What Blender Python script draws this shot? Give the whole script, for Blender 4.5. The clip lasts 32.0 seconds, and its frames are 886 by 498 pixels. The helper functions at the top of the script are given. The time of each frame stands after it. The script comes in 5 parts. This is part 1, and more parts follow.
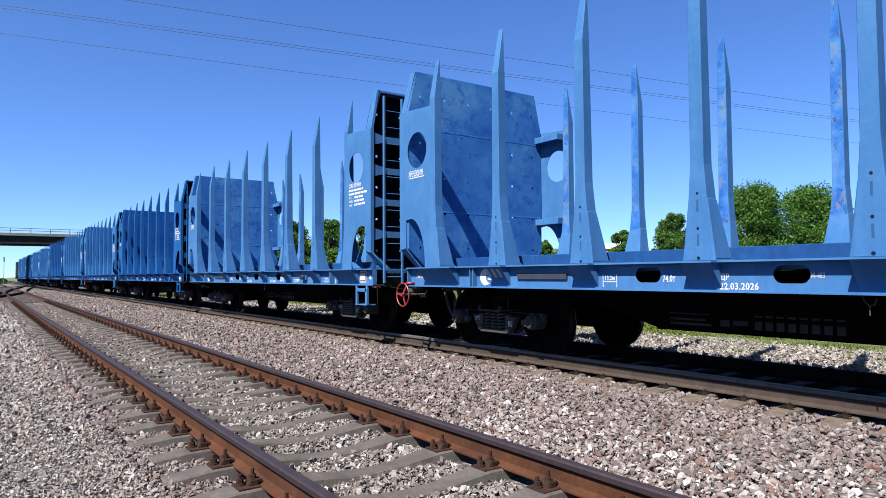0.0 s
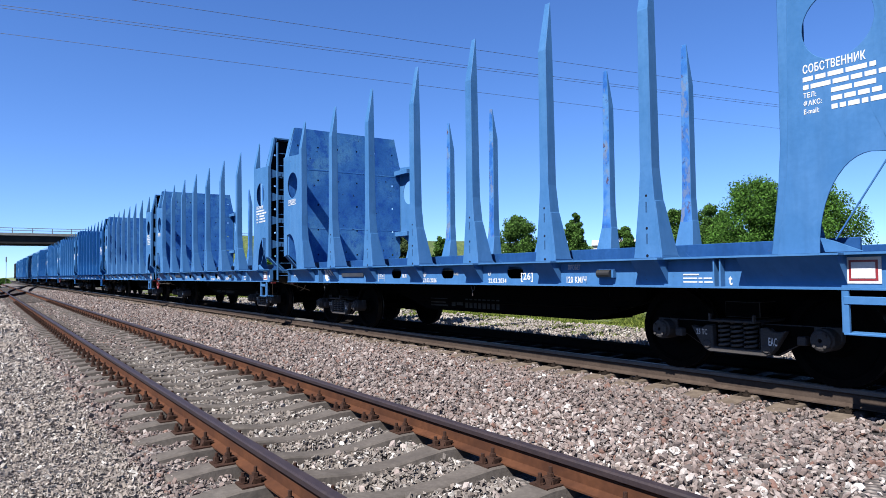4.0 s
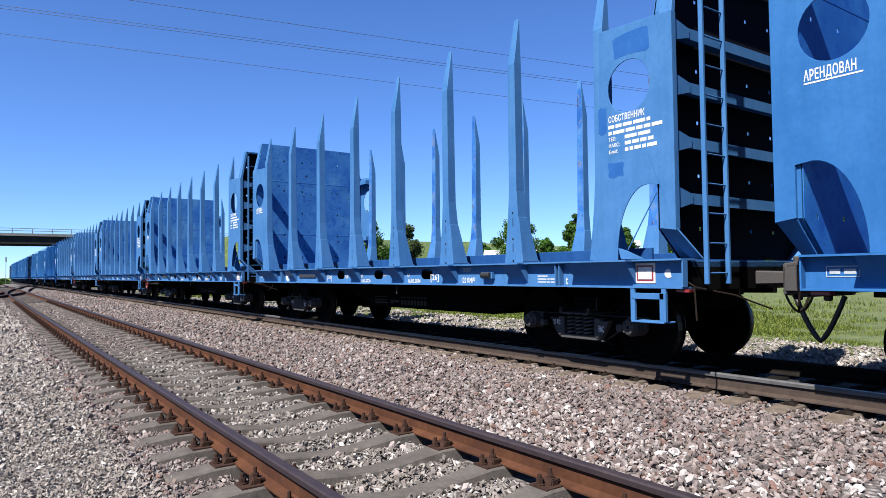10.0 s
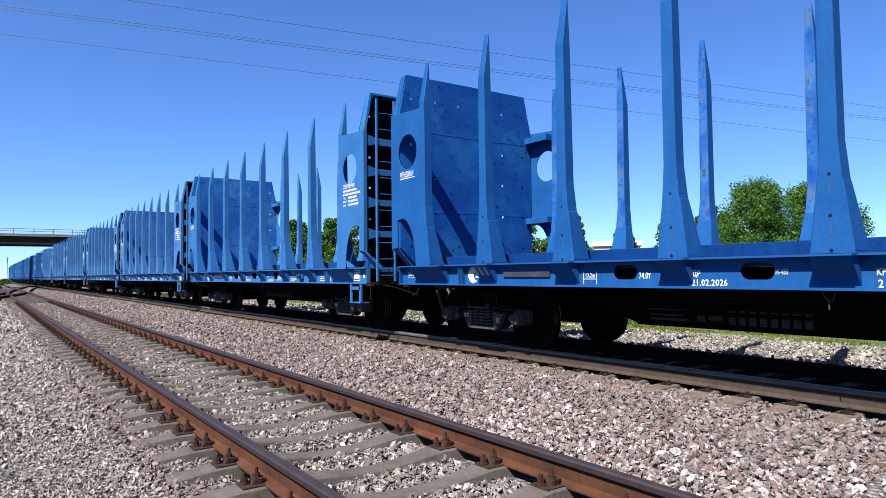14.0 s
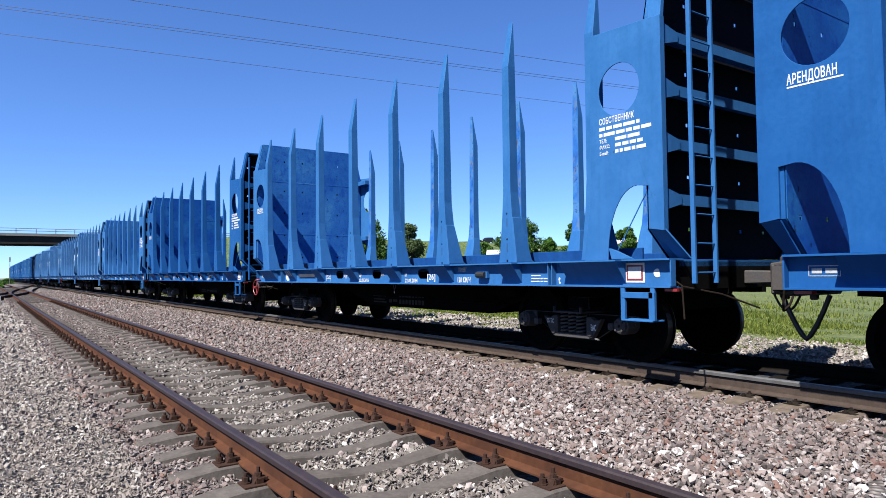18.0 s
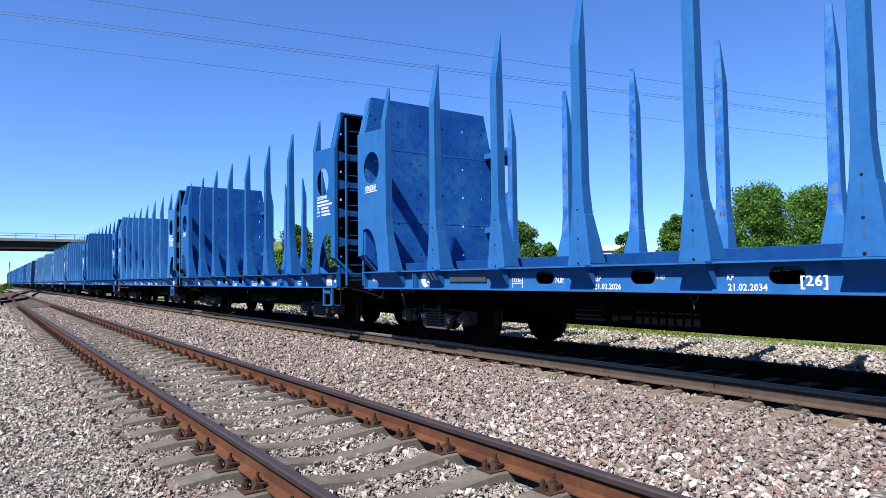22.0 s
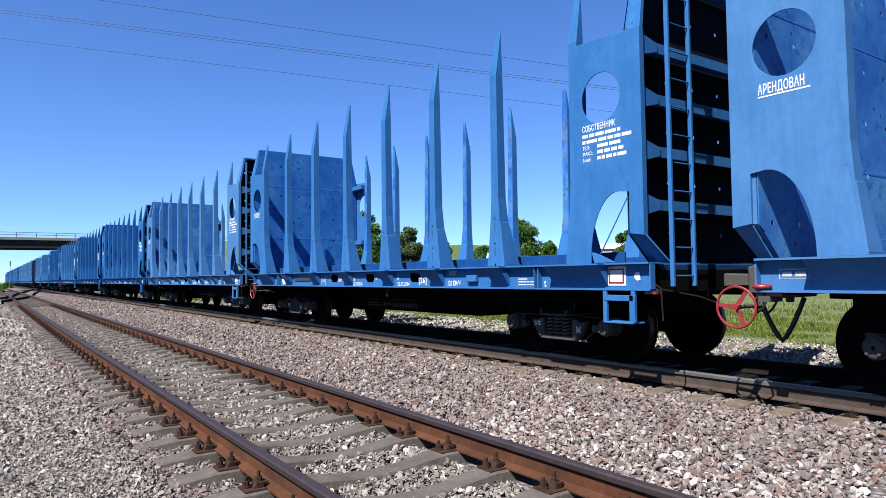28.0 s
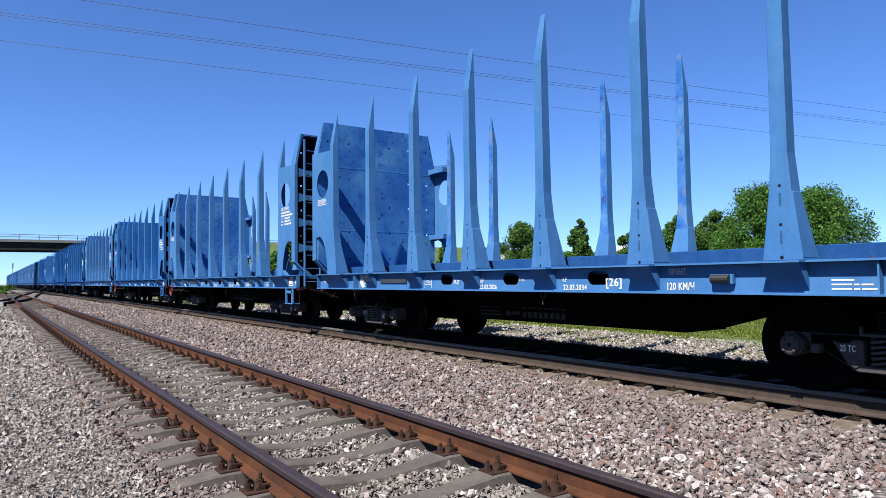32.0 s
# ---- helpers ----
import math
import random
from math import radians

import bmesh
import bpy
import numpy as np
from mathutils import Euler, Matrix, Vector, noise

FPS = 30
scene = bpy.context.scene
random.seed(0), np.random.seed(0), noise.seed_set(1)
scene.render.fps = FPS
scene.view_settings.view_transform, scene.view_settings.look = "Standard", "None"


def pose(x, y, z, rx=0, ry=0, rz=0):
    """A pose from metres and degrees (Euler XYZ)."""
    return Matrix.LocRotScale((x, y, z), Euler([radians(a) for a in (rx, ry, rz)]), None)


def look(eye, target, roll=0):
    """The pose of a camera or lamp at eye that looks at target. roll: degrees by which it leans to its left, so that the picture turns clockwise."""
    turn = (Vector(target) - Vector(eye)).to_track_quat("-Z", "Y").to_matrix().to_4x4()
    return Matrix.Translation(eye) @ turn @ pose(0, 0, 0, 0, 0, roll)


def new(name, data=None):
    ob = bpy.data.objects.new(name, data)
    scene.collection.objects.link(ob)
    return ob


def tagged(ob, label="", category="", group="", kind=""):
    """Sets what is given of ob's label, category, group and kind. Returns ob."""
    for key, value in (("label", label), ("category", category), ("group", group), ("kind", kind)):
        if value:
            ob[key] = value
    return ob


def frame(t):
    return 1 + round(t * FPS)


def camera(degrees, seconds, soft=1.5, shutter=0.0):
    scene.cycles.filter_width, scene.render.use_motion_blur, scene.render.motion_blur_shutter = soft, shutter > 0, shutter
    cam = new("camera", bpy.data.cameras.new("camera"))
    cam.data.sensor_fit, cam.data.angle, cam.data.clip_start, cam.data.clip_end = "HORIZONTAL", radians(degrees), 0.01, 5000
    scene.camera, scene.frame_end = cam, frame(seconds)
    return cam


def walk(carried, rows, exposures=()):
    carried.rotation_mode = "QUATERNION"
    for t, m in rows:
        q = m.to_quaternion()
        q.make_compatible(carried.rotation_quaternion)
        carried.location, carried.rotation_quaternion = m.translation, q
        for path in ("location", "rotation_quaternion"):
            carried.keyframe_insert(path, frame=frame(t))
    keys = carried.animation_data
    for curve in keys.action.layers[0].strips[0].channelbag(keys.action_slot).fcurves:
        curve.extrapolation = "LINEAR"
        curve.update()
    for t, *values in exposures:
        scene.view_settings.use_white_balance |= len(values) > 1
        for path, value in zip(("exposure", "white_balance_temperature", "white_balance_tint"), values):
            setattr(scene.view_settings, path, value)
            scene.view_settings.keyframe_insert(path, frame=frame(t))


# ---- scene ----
cam = camera(68.25, 32.0, soft=0.5)
EYE = (0.0, 0.0, 1.145)
# seconds, heading to the right of the track, tilt upwards, lean
CAM = [(0, 35.281, 2.305, -0.318), (0.5, 35.273, 2.316, -0.322), (1, 35.267, 2.289, -0.336), (1.5, 35.265, 2.193, -0.347),
       (2, 35.251, 2.071, -0.432), (2.5, 35.247, 2.003, -0.582), (3, 35.212, 1.998, -0.657), (3.5, 35.166, 2.031, -0.622),
       (5.5, 35.118, 2.209, -0.785), (6, 35.128, 2.191, -0.771), (6.5, 35.146, 2.128, -0.720), (7, 35.127, 2.080, -0.685),
       (7.5, 35.093, 2.089, -0.707), (8, 35.049, 2.127, -0.706), (8.5, 35.056, 2.156, -0.733), (9, 35.104, 2.152, -0.726),
       (9.5, 35.147, 2.140, -0.671), (10, 35.168, 2.144, -0.588), (10.5, 35.172, 2.159, -0.520), (11, 35.153, 2.177, -0.538),
       (11.5, 35.140, 2.200, -0.529), (12, 35.149, 2.215, -0.579), (12.5, 35.151, 2.240, -0.599), (13, 35.156, 2.254, -0.617),
       (13.5, 35.130, 2.221, -0.589), (14, 35.082, 2.142, -0.630), (14.5, 35.032, 2.089, -0.640), (16.5, 35.024, 2.074, -0.657),
       (17, 35.022, 2.076, -0.691), (17.5, 34.991, 2.082, -0.637), (18, 34.932, 2.111, -0.633), (18.5, 34.905, 2.154, -0.805),
       (19, 34.925, 2.202, -0.862), (19.5, 34.934, 2.251, -0.798), (20, 34.933, 2.298, -0.711), (20.5, 34.921, 2.345, -0.756),
       (21, 34.920, 2.407, -0.744), (21.5, 34.931, 2.476, -0.708), (22, 34.951, 2.541, -0.655), (22.5, 34.964, 2.588, -0.661),
       (23, 34.988, 2.613, -0.652), (23.5, 35.028, 2.640, -0.552), (24, 35.036, 2.647, -0.483), (24.5, 35.045, 2.620, -0.530),
       (25, 35.040, 2.595, -0.599), (25.5, 35.033, 2.573, -0.606), (27.5, 34.904, 2.418, -0.667), (28, 34.913, 2.411, -0.713),
       (28.5, 34.904, 2.419, -0.712), (29, 34.871, 2.447, -0.656), (29.5, 34.842, 2.495, -0.672), (30, 34.822, 2.553, -0.722),
       (30.5, 34.794, 2.604, -0.713), (31, 34.767, 2.633, -0.653), (31.5, 34.768, 2.632, -0.663), (32, 34.757, 2.627, -0.666)]

def aim(yaw, tilt, lean):
    y, p = radians(yaw), radians(tilt)
    return look(EYE, (EYE[0] + math.sin(y) * math.cos(p), EYE[1] + math.cos(y) * math.cos(p), EYE[2] + math.sin(p)), lean)


# the camera opens and closes a little as the light and dark wagons pass
walk(cam, [(t, aim(y, p, r)) for t, y, p, r in CAM],
     [(0, 1.74), (3, 1.70), (6, 1.72), (9, 1.75), (13, 1.67), (14.2, 1.81), (16.8, 1.87), (18, 1.73), (20, 1.83), (22, 1.91), (24.5, 1.83), (28, 1.76), (32, 1.65)])

# ---- plan ----
GAUGE = 1.593                 # between rail centres
X1 = 1.654 + GAUGE / 2        # centre line of the empty track
X2 = 7.757                    # centre line of the train's track
RAIL1 = -0.106                # rail top of the empty track
RAIL2 = -0.03                 # rail top of the train's track
PITCH = 14.62                 # wagon length over couplers

# ---- light ----
SUN_WAY = Vector((0.95, 0.33, -1.25)).normalized()
world = bpy.data.worlds.new("sky")
world.use_nodes = True
scene.world = world
wn = world.node_tree.nodes
sky = wn.new("ShaderNodeTexSky")
sky.sky_type = "NISHITA"
sky.sun_disc = False
sky.sun_elevation = math.asin(-SUN_WAY.z)
sky.sun_rotation = math.atan2(-SUN_WAY.x, -SUN_WAY.y)
sky.air_density, sky.dust_density, sky.ozone_density = 0.7, 0.25, 5.0
wn["Background"].inputs["Strength"].default_value = 0.070
deep = wn.new("ShaderNodeHueSaturation")
deep.inputs["Saturation"].default_value = 1.165
deep.inputs["Hue"].default_value = 0.509
# a clear, dry horizon: the sky is read a little higher up
way = wn.new("ShaderNodeTexCoord")
lift = wn.new("ShaderNodeVectorMath")
lift.operation = "ADD"
lift.inputs[1].default_value = (0, 0, 0.045)
unit = wn.new("ShaderNodeVectorMath")
unit.operation = "NORMALIZE"
world.node_tree.links.new(way.outputs["Generated"], lift.inputs[0])
world.node_tree.links.new(lift.outputs[0], unit.inputs[0])
world.node_tree.links.new(unit.outputs[0], sky.inputs["Vector"])
world.node_tree.links.new(sky.outputs[0], deep.inputs["Color"])
world.node_tree.links.new(deep.outputs[0], wn["Background"].inputs["Color"])
sun = new("sun", bpy.data.lights.new("sun", "SUN"))
sun.data.energy, sun.data.angle, sun.data.color = 5.0, radians(0.53), (1.0, 0.955, 0.91)
sun.matrix_world = look((0, 0, 60), Vector((0, 0, 60)) + SUN_WAY)


# ---- materials ----
def material(name, rough=0.6, metal=0.0):
    m = bpy.data.materials.new(name)
    m.use_nodes = True
    b = m.node_tree.nodes["Principled BSDF"]
    b.inputs["Roughness"].default_value = rough
    b.inputs["Metallic"].default_value = metal
    return m, m.node_tree, b


def node(nt, kind, **values):
    n = nt.nodes.new(kind)
    for key, v in values.items():
        n.inputs[key].default_value = v
    return n


def coords(nt, stretch=(1, 1, 1), shift=True, scale_vec=None):
    """Object coordinates, moved apart for each object."""
    tc = nt.nodes.new("ShaderNodeTexCoord")
    mp = nt.nodes.new("ShaderNodeMapping")
    mp.inputs["Scale"].default_value = stretch
    nt.links.new(tc.outputs["Object"], mp.inputs["Vector"])
    if shift:
        oi = nt.nodes.new("ShaderNodeObjectInfo")
        sc = nt.nodes.new("ShaderNodeVectorMath")
        sc.operation = "SCALE"
        sc.inputs[0].default_value = (37.0, 53.0, 71.0)
        nt.links.new(oi.outputs["Random"], sc.inputs["Scale"])
        nt.links.new(sc.outputs[0], mp.inputs["Location"])
    return mp.outputs[0]


def noise_at(nt, vec, scale, detail=5.0, rough=0.55):
    n = node(nt, "ShaderNodeTexNoise", Scale=scale, Detail=detail, Roughness=rough)
    nt.links.new(vec, n.inputs["Vector"])
    return n.outputs["Fac"]


def ramp(nt, fac, stops):
    r = nt.nodes.new("ShaderNodeValToRGB")
    e = r.color_ramp.elements
    while len(e) < len(stops):
        e.new(0.5)
    for el, (p, c) in zip(e, stops):
        el.position, el.color = p, (*c, 1) if len(c) == 3 else c
    nt.links.new(fac, r.inputs["Fac"])
    return r.outputs["Color"]


def mix(nt, fac, a, b, how="MIX"):
    m = nt.nodes.new("ShaderNodeMix")
    m.data_type, m.blend_type = "RGBA", how
    for slot, v in ((0, fac), (6, a), (7, b)):
        if isinstance(v, (int, float)):
            m.inputs[slot].default_value = v
        elif isinstance(v, tuple):
            m.inputs[slot].default_value = (*v, 1) if len(v) == 3 else v
        else:
            nt.links.new(v, m.inputs[slot])
    return m.outputs[2]


def bump(nt, b, height, strength=0.2, distance=0.01):
    n = node(nt, "ShaderNodeBump", Strength=strength, Distance=distance)
    nt.links.new(height, n.inputs["Height"])
    nt.links.new(n.outputs[0], b.inputs["Normal"])


def paint(name, base, patch, rust=0.06, rough=0.45, streaks=0.5, spread=0.16, specks=0.25):
    """Weathered blue paint: faded patches, run marks, chips down to rust."""
    m, nt, b = material(name, rough)
    b.inputs["Specular IOR Level"].default_value = 0.07
    v, tall = coords(nt), coords(nt, (6, 6, 0.5))
    big, fine, run = noise_at(nt, v, 1.7, 6, 0.65), noise_at(nt, v, 22, 4), noise_at(nt, tall, 1.6, 5, 0.6)
    c = ramp(nt, big, [(0.5 - spread, base), (0.5 + spread, patch)])
    dark = tuple(x * 0.55 for x in base)
    c = mix(nt, ramp(nt, run, [(0.45, (0, 0, 0)), (0.8, (streaks,) * 3)]), c, dark)
    c = mix(nt, ramp(nt, fine, [(0.35, (specks,) * 3), (0.65, (0, 0, 0))]), c, dark)
    chip = noise_at(nt, v, 9, 8, 0.7)
    c = mix(nt, ramp(nt, chip, [(0.70 - rust, (0, 0, 0)), (0.73 - rust * 0.9, (1, 1, 1))]), c, (0.0492, 0.0221, 0.0108))
    oi = nt.nodes.new("ShaderNodeObjectInfo")
    c = mix(nt, 1.0, c, oi.outputs["Color"], "MULTIPLY")
    nt.links.new(c, b.inputs["Base Color"])
    nt.links.new(ramp(nt, fine, [(0.3, (rough - 0.1,) * 3), (0.7, (rough + 0.18,) * 3)]), b.inputs["Roughness"])
    bump(nt, b, noise_at(nt, v, 6, 5), 0.25, 0.006)
    return m


def plain(name, base, rough=0.6, metal=0.0, other=None, scale=8.0, relief=0.2, gloss=0.5):
    """A surface with two-scale variation from base to other."""
    m, nt, b = material(name, rough, metal)
    b.inputs["Specular IOR Level"].default_value = gloss
    v = coords(nt)
    other = other or tuple(x * 0.6 for x in base)
    c = ramp(nt, noise_at(nt, v, scale, 7, 0.65), [(0.34, base), (0.66, other)])
    c = mix(nt, ramp(nt, noise_at(nt, v, scale * 7, 3), [(0.4, (0.35,) * 3), (0.62, (0, 0, 0))]), c, tuple(x * 0.5 for x in base))
    nt.links.new(c, b.inputs["Base Color"])
    if relief:
        bump(nt, b, noise_at(nt, v, scale * 5, 5), relief, 0.008)
    return m


def panel_paint():
    """Sheet steel rubbed by logs: cloudy pale and deep blue, dark scuffs, patches of rust."""
    m, nt, b = material("blue_panel_paint", 0.55)
    b.inputs["Specular IOR Level"].default_value = 0.07
    v, tall, wide = coords(nt), coords(nt, (5, 5, 1.2)), coords(nt, (0.55, 1, 1.9))
    c = ramp(nt, noise_at(nt, v, 0.9, 5, 0.6), [(0.37, (0.0135, 0.066, 0.214)), (0.47, (0.0195, 0.084, 0.240)), (0.55, (0.026, 0.101, 0.258)), (0.64, (0.044, 0.134, 0.270))])
    # ultramarine scuffs where the bark has rubbed
    c = mix(nt, ramp(nt, noise_at(nt, v, 5.5, 6, 0.68), [(0.52, (0, 0, 0)), (0.63, (0.68,) * 3)]), c, (0.0075, 0.043, 0.205))
    c = mix(nt, ramp(nt, noise_at(nt, tall, 2.6, 6, 0.7), [(0.56, (0, 0, 0)), (0.68, (0.5,) * 3)]), c, (0.0085, 0.044, 0.18))
    c = mix(nt, ramp(nt, noise_at(nt, v, 30, 4), [(0.36, (0.25,) * 3), (0.55, (0, 0, 0))]), c, (0.009, 0.036, 0.1125))
    # soft dark smears and pale scratches
    c = mix(nt, ramp(nt, noise_at(nt, wide, 1.7, 5, 0.6), [(0.60, (0, 0, 0)), (0.72, (0.5,) * 3)]), c, (0.010, 0.036, 0.115))
    c = mix(nt, ramp(nt, noise_at(nt, tall, 9, 5, 0.75), [(0.66, (0, 0, 0)), (0.70, (0.5,) * 3)]), c, (0.0825, 0.1575, 0.24))
    rusty = mix(nt, noise_at(nt, v, 14, 4), (0.0984, 0.0369, 0.0173), (0.0344, 0.0221, 0.0173))
    c = mix(nt, ramp(nt, noise_at(nt, v, 2.1, 6, 0.6), [(0.745, (0, 0, 0)), (0.77, (0.85,) * 3)]), c, rusty)
    # small dark chips
    c = mix(nt, ramp(nt, noise_at(nt, v, 10, 2, 0.5), [(0.70, (0, 0, 0)), (0.72, (0.85,) * 3)]), c, (0.006, 0.011, 0.026))
    oi = nt.nodes.new("ShaderNodeObjectInfo")
    c = mix(nt, 1.0, c, oi.outputs["Color"], "MULTIPLY")
    nt.links.new(c, b.inputs["Base Color"])
    bump(nt, b, noise_at(nt, v, 3, 5), 0.35, 0.012)
    return m


def worn_paint():
    """Inner faces scraped by logs: bright ultramarine left between grey scuffs and rust."""
    m, nt, b = material("scraped_blue_paint", 0.55)
    b.inputs["Specular IOR Level"].default_value = 0.07
    v, flat = coords(nt), coords(nt, (1, 1, 0.55))
    c = ramp(nt, noise_at(nt, v, 2.4, 5, 0.6), [(0.38, (0.013, 0.060, 0.205)), (0.5, (0.022, 0.088, 0.25)), (0.62, (0.048, 0.122, 0.25))])
    c = mix(nt, ramp(nt, noise_at(nt, flat, 5.5, 6, 0.7), [(0.54, (0, 0, 0)), (0.61, (0.7,) * 3)]), c, (0.085, 0.110, 0.155))
    c = mix(nt, ramp(nt, noise_at(nt, v, 11, 5, 0.7), [(0.60, (0, 0, 0)), (0.66, (0.8,) * 3)]), c, (0.014, 0.026, 0.075))
    rusty = mix(nt, noise_at(nt, v, 30, 4), (0.062, 0.024, 0.017), (0.032, 0.019, 0.017))
    c = mix(nt, ramp(nt, noise_at(nt, flat, 7.5, 7, 0.72), [(0.605, (0, 0, 0)), (0.65, (0.85,) * 3)]), c, rusty)
    oi = nt.nodes.new("ShaderNodeObjectInfo")
    c = mix(nt, 0.6, c, oi.outputs["Color"], "MULTIPLY")
    nt.links.new(c, b.inputs["Base Color"])
    bump(nt, b, noise_at(nt, v, 12, 5), 0.4, 0.008)
    return m


BLUE = paint("blue_paint", (0.0265, 0.0880, 0.2030), (0.0355, 0.1030, 0.2260), 0.012, 0.5, 0.32, 0.11, 0.14)
BLUE_PANEL = panel_paint()
FRESH = paint("fresh_blue_paint", (0.0115, 0.056, 0.180), (0.0165, 0.068, 0.200), 0.005, 0.45, 0.2, 0.11, 0.1)
DEEP_BLUE = paint("deep_blue_paint", (0.0080, 0.0370, 0.1200), (0.0115, 0.0470, 0.1380), 0.02)
LOGO = plain("pale_logo_paint", (0.27, 0.285, 0.3), 0.7, 0.0, (0.195, 0.21, 0.225), 20, 0.0)
RAILSHADE = plain("shaded_rail", (0.0108, 0.0094, 0.0084), 0.95, 0.0, (0.0069, 0.0059, 0.0054), 6, 0.3, 0.03)
BLUE_WORN = worn_paint()
BLACK = plain("black_underframe", (0.0019, 0.0019, 0.0019), 0.9, 0.0, (0.0034, 0.0029, 0.0029), 5, 0.15, 0.03)
NAVY = plain("shaded_panel_back", (0.0029, 0.0034, 0.0069), 0.85, 0.0, (0.0044, 0.0054, 0.0108), 2, 0.1, 0.05)
IRON = plain("grey_cast_iron", (0.0403, 0.0396, 0.0425), 0.7, 0.0, (0.0461, 0.0410, 0.0374), 9, 0.3, 0.08)
SPRING = plain("spring_steel", (0.054, 0.054, 0.057), 0.5, 0.0, (0.0338, 0.0315, 0.03), 12, 0.1, 0.15)
CLIP = plain("dark_rail_clip", (0.0079, 0.0064, 0.0054), 0.9, 0.0, (0.0148, 0.0108, 0.0084), 20, 0.3, 0.05)
TREAD = plain("worn_wheel_steel", (0.0492, 0.0418, 0.0369), 0.4, 0.7, (0.0295, 0.0177, 0.0138), 10, 0.1)
RED = plain("red_paint", (0.1624, 0.0103, 0.0133), 0.45, 0.0, (0.1181, 0.0089, 0.0089), 12, 0.1)
WHITE = plain("white_paint", (0.3838, 0.3886, 0.3936), 0.6, 0.0, (0.3247, 0.3346, 0.3542), 30, 0.0)
PALE = plain("faded_white_paint", (0.6, 0.6, 0.6), 0.7, 0.0, (0.18, 0.18, 0.18), 14, 0.0)
FAINT = plain("worn_off_white_paint", (0.0420, 0.0420, 0.0420), 0.8, 0.0, (0.0255, 0.0255, 0.0255), 14, 0.0, 0.05)
BOARD = plain("shaded_grey_board", (0.030, 0.034, 0.045), 0.7, 0.0, (0.021, 0.024, 0.032), 5, 0.1, 0.1)
SLOT = plain("dark_bolt_hole", (0.0025, 0.004, 0.010), 0.7, 0.0, (0.005, 0.008, 0.016), 9, 0.0, 0.1)
FADED = plain("dull_blue_slot", (0.014, 0.046, 0.110), 0.7, 0.0, (0.019, 0.056, 0.130), 9, 0.0, 0.1)
RUBBER = plain("black_rubber", (0.0059, 0.0059, 0.0059), 0.6)
RUST = plain("rusty_rail_web", (0.0585, 0.024, 0.0121), 0.9, 0.0, (0.0315, 0.0135, 0.0083), 3, 0.3, 0.08)
RAILTOP = plain("dull_rail_head", (0.0176, 0.0131, 0.0154), 0.55, 0.0, (0.0255, 0.018, 0.0188), 9, 0.05, 0.22)
RAILTOP2 = plain("polished_rail_head", (0.0836, 0.0836, 0.0836), 0.45, 0.2, (0.0542, 0.0517, 0.0492), 9, 0.05, 0.3)
RAILWEB2 = plain("brown_grey_rail_web", (0.0467, 0.0354, 0.0285), 0.9, 0.0, (0.0305, 0.0221, 0.0182), 6, 0.3, 0.05)
FASTENER = plain("rusty_fastening", (0.033, 0.0165, 0.0112), 0.9, 0.0, (0.0173, 0.0097, 0.0075), 20, 0.4, 0.1)
CONCRETE = plain("weathered_concrete", (0.0769, 0.0684, 0.061), 0.95, 0.0, (0.0469, 0.0413, 0.0375), 4, 0.7, 0.1)


def sleeper_material():
    """Dusty tan near end; the train's shade painted dark beyond the near rail."""
    m, nt, b = material("dusty_shaded_sleeper", 0.95)
    b.inputs["Specular IOR Level"].default_value = 0.05
    v = coords(nt, shift=False)
    c = ramp(nt, noise_at(nt, coords(nt), 9, 7, 0.65), [(0.34, (0.091, 0.0738, 0.059)), (0.66, (0.0542, 0.0433, 0.0344))])
    xyz = nt.nodes.new("ShaderNodeSeparateXYZ")
    nt.links.new(v, xyz.inputs[0])
    r = nt.nodes.new("ShaderNodeMapRange")
    r.inputs[1].default_value, r.inputs[2].default_value = -0.90, -0.70
    nt.links.new(xyz.outputs["X"], r.inputs[0])
    nt.links.new(mix(nt, r.outputs[0], c, (0.0049, 0.0044, 0.0039)), b.inputs["Base Color"])
    bump(nt, b, noise_at(nt, v, 40, 5), 0.5, 0.008)
    return m


TIMBER = sleeper_material()
# dark grey that paints the girders' shade; also colours the locomotive
GIRDER = plain("shaded_girder_grey", (0.0246, 0.0246, 0.0236), 0.9, 0.0, (0.0148, 0.0148, 0.0148), 0.6, 0.2, 0.1)
BRIDGE = plain("bridge_concrete", (0.1574, 0.1574, 0.1495), 0.9, 0.0, (0.1102, 0.1102, 0.1063), 0.6, 0.2)
GALV = plain("galvanised_steel", (0.1968, 0.1968, 0.1968), 0.45, 0.6, (0.1574, 0.1574, 0.1574), 6, 0.0)
BEE_FUR = plain("bee_fur", (0.0562, 0.03, 0.0067), 0.9, 0.0, (0.009, 0.006, 0.003), 160, 0.3, 0.1)
BEE_WING = plain("bee_wing", (0.1275, 0.105, 0.0675), 0.4, 0.0, (0.0825, 0.0675, 0.045), 300, 0.0)
CARPAINT = plain("dark_car_paint", (0.0188, 0.0203, 0.0225), 0.25, 0.3, (0.0165, 0.018, 0.0203), 3, 0.0)
CARGLASS = plain("tinted_car_glass", (0.0075, 0.009, 0.0105), 0.08, 0.0, (0.009, 0.0105, 0.012), 3, 0.0)
WIRE = plain("dull_cable", (0.018, 0.021, 0.028), 0.6)
BARK = plain("bark", (0.0354, 0.0275, 0.0197), 0.95, 0.0, (0.0197, 0.0158, 0.0118), 4, 0.5)
ROOFING = plain("white_roof", (0.2756, 0.2756, 0.2756), 0.6, 0.0, (0.2362, 0.2362, 0.2441), 0.5, 0.0)


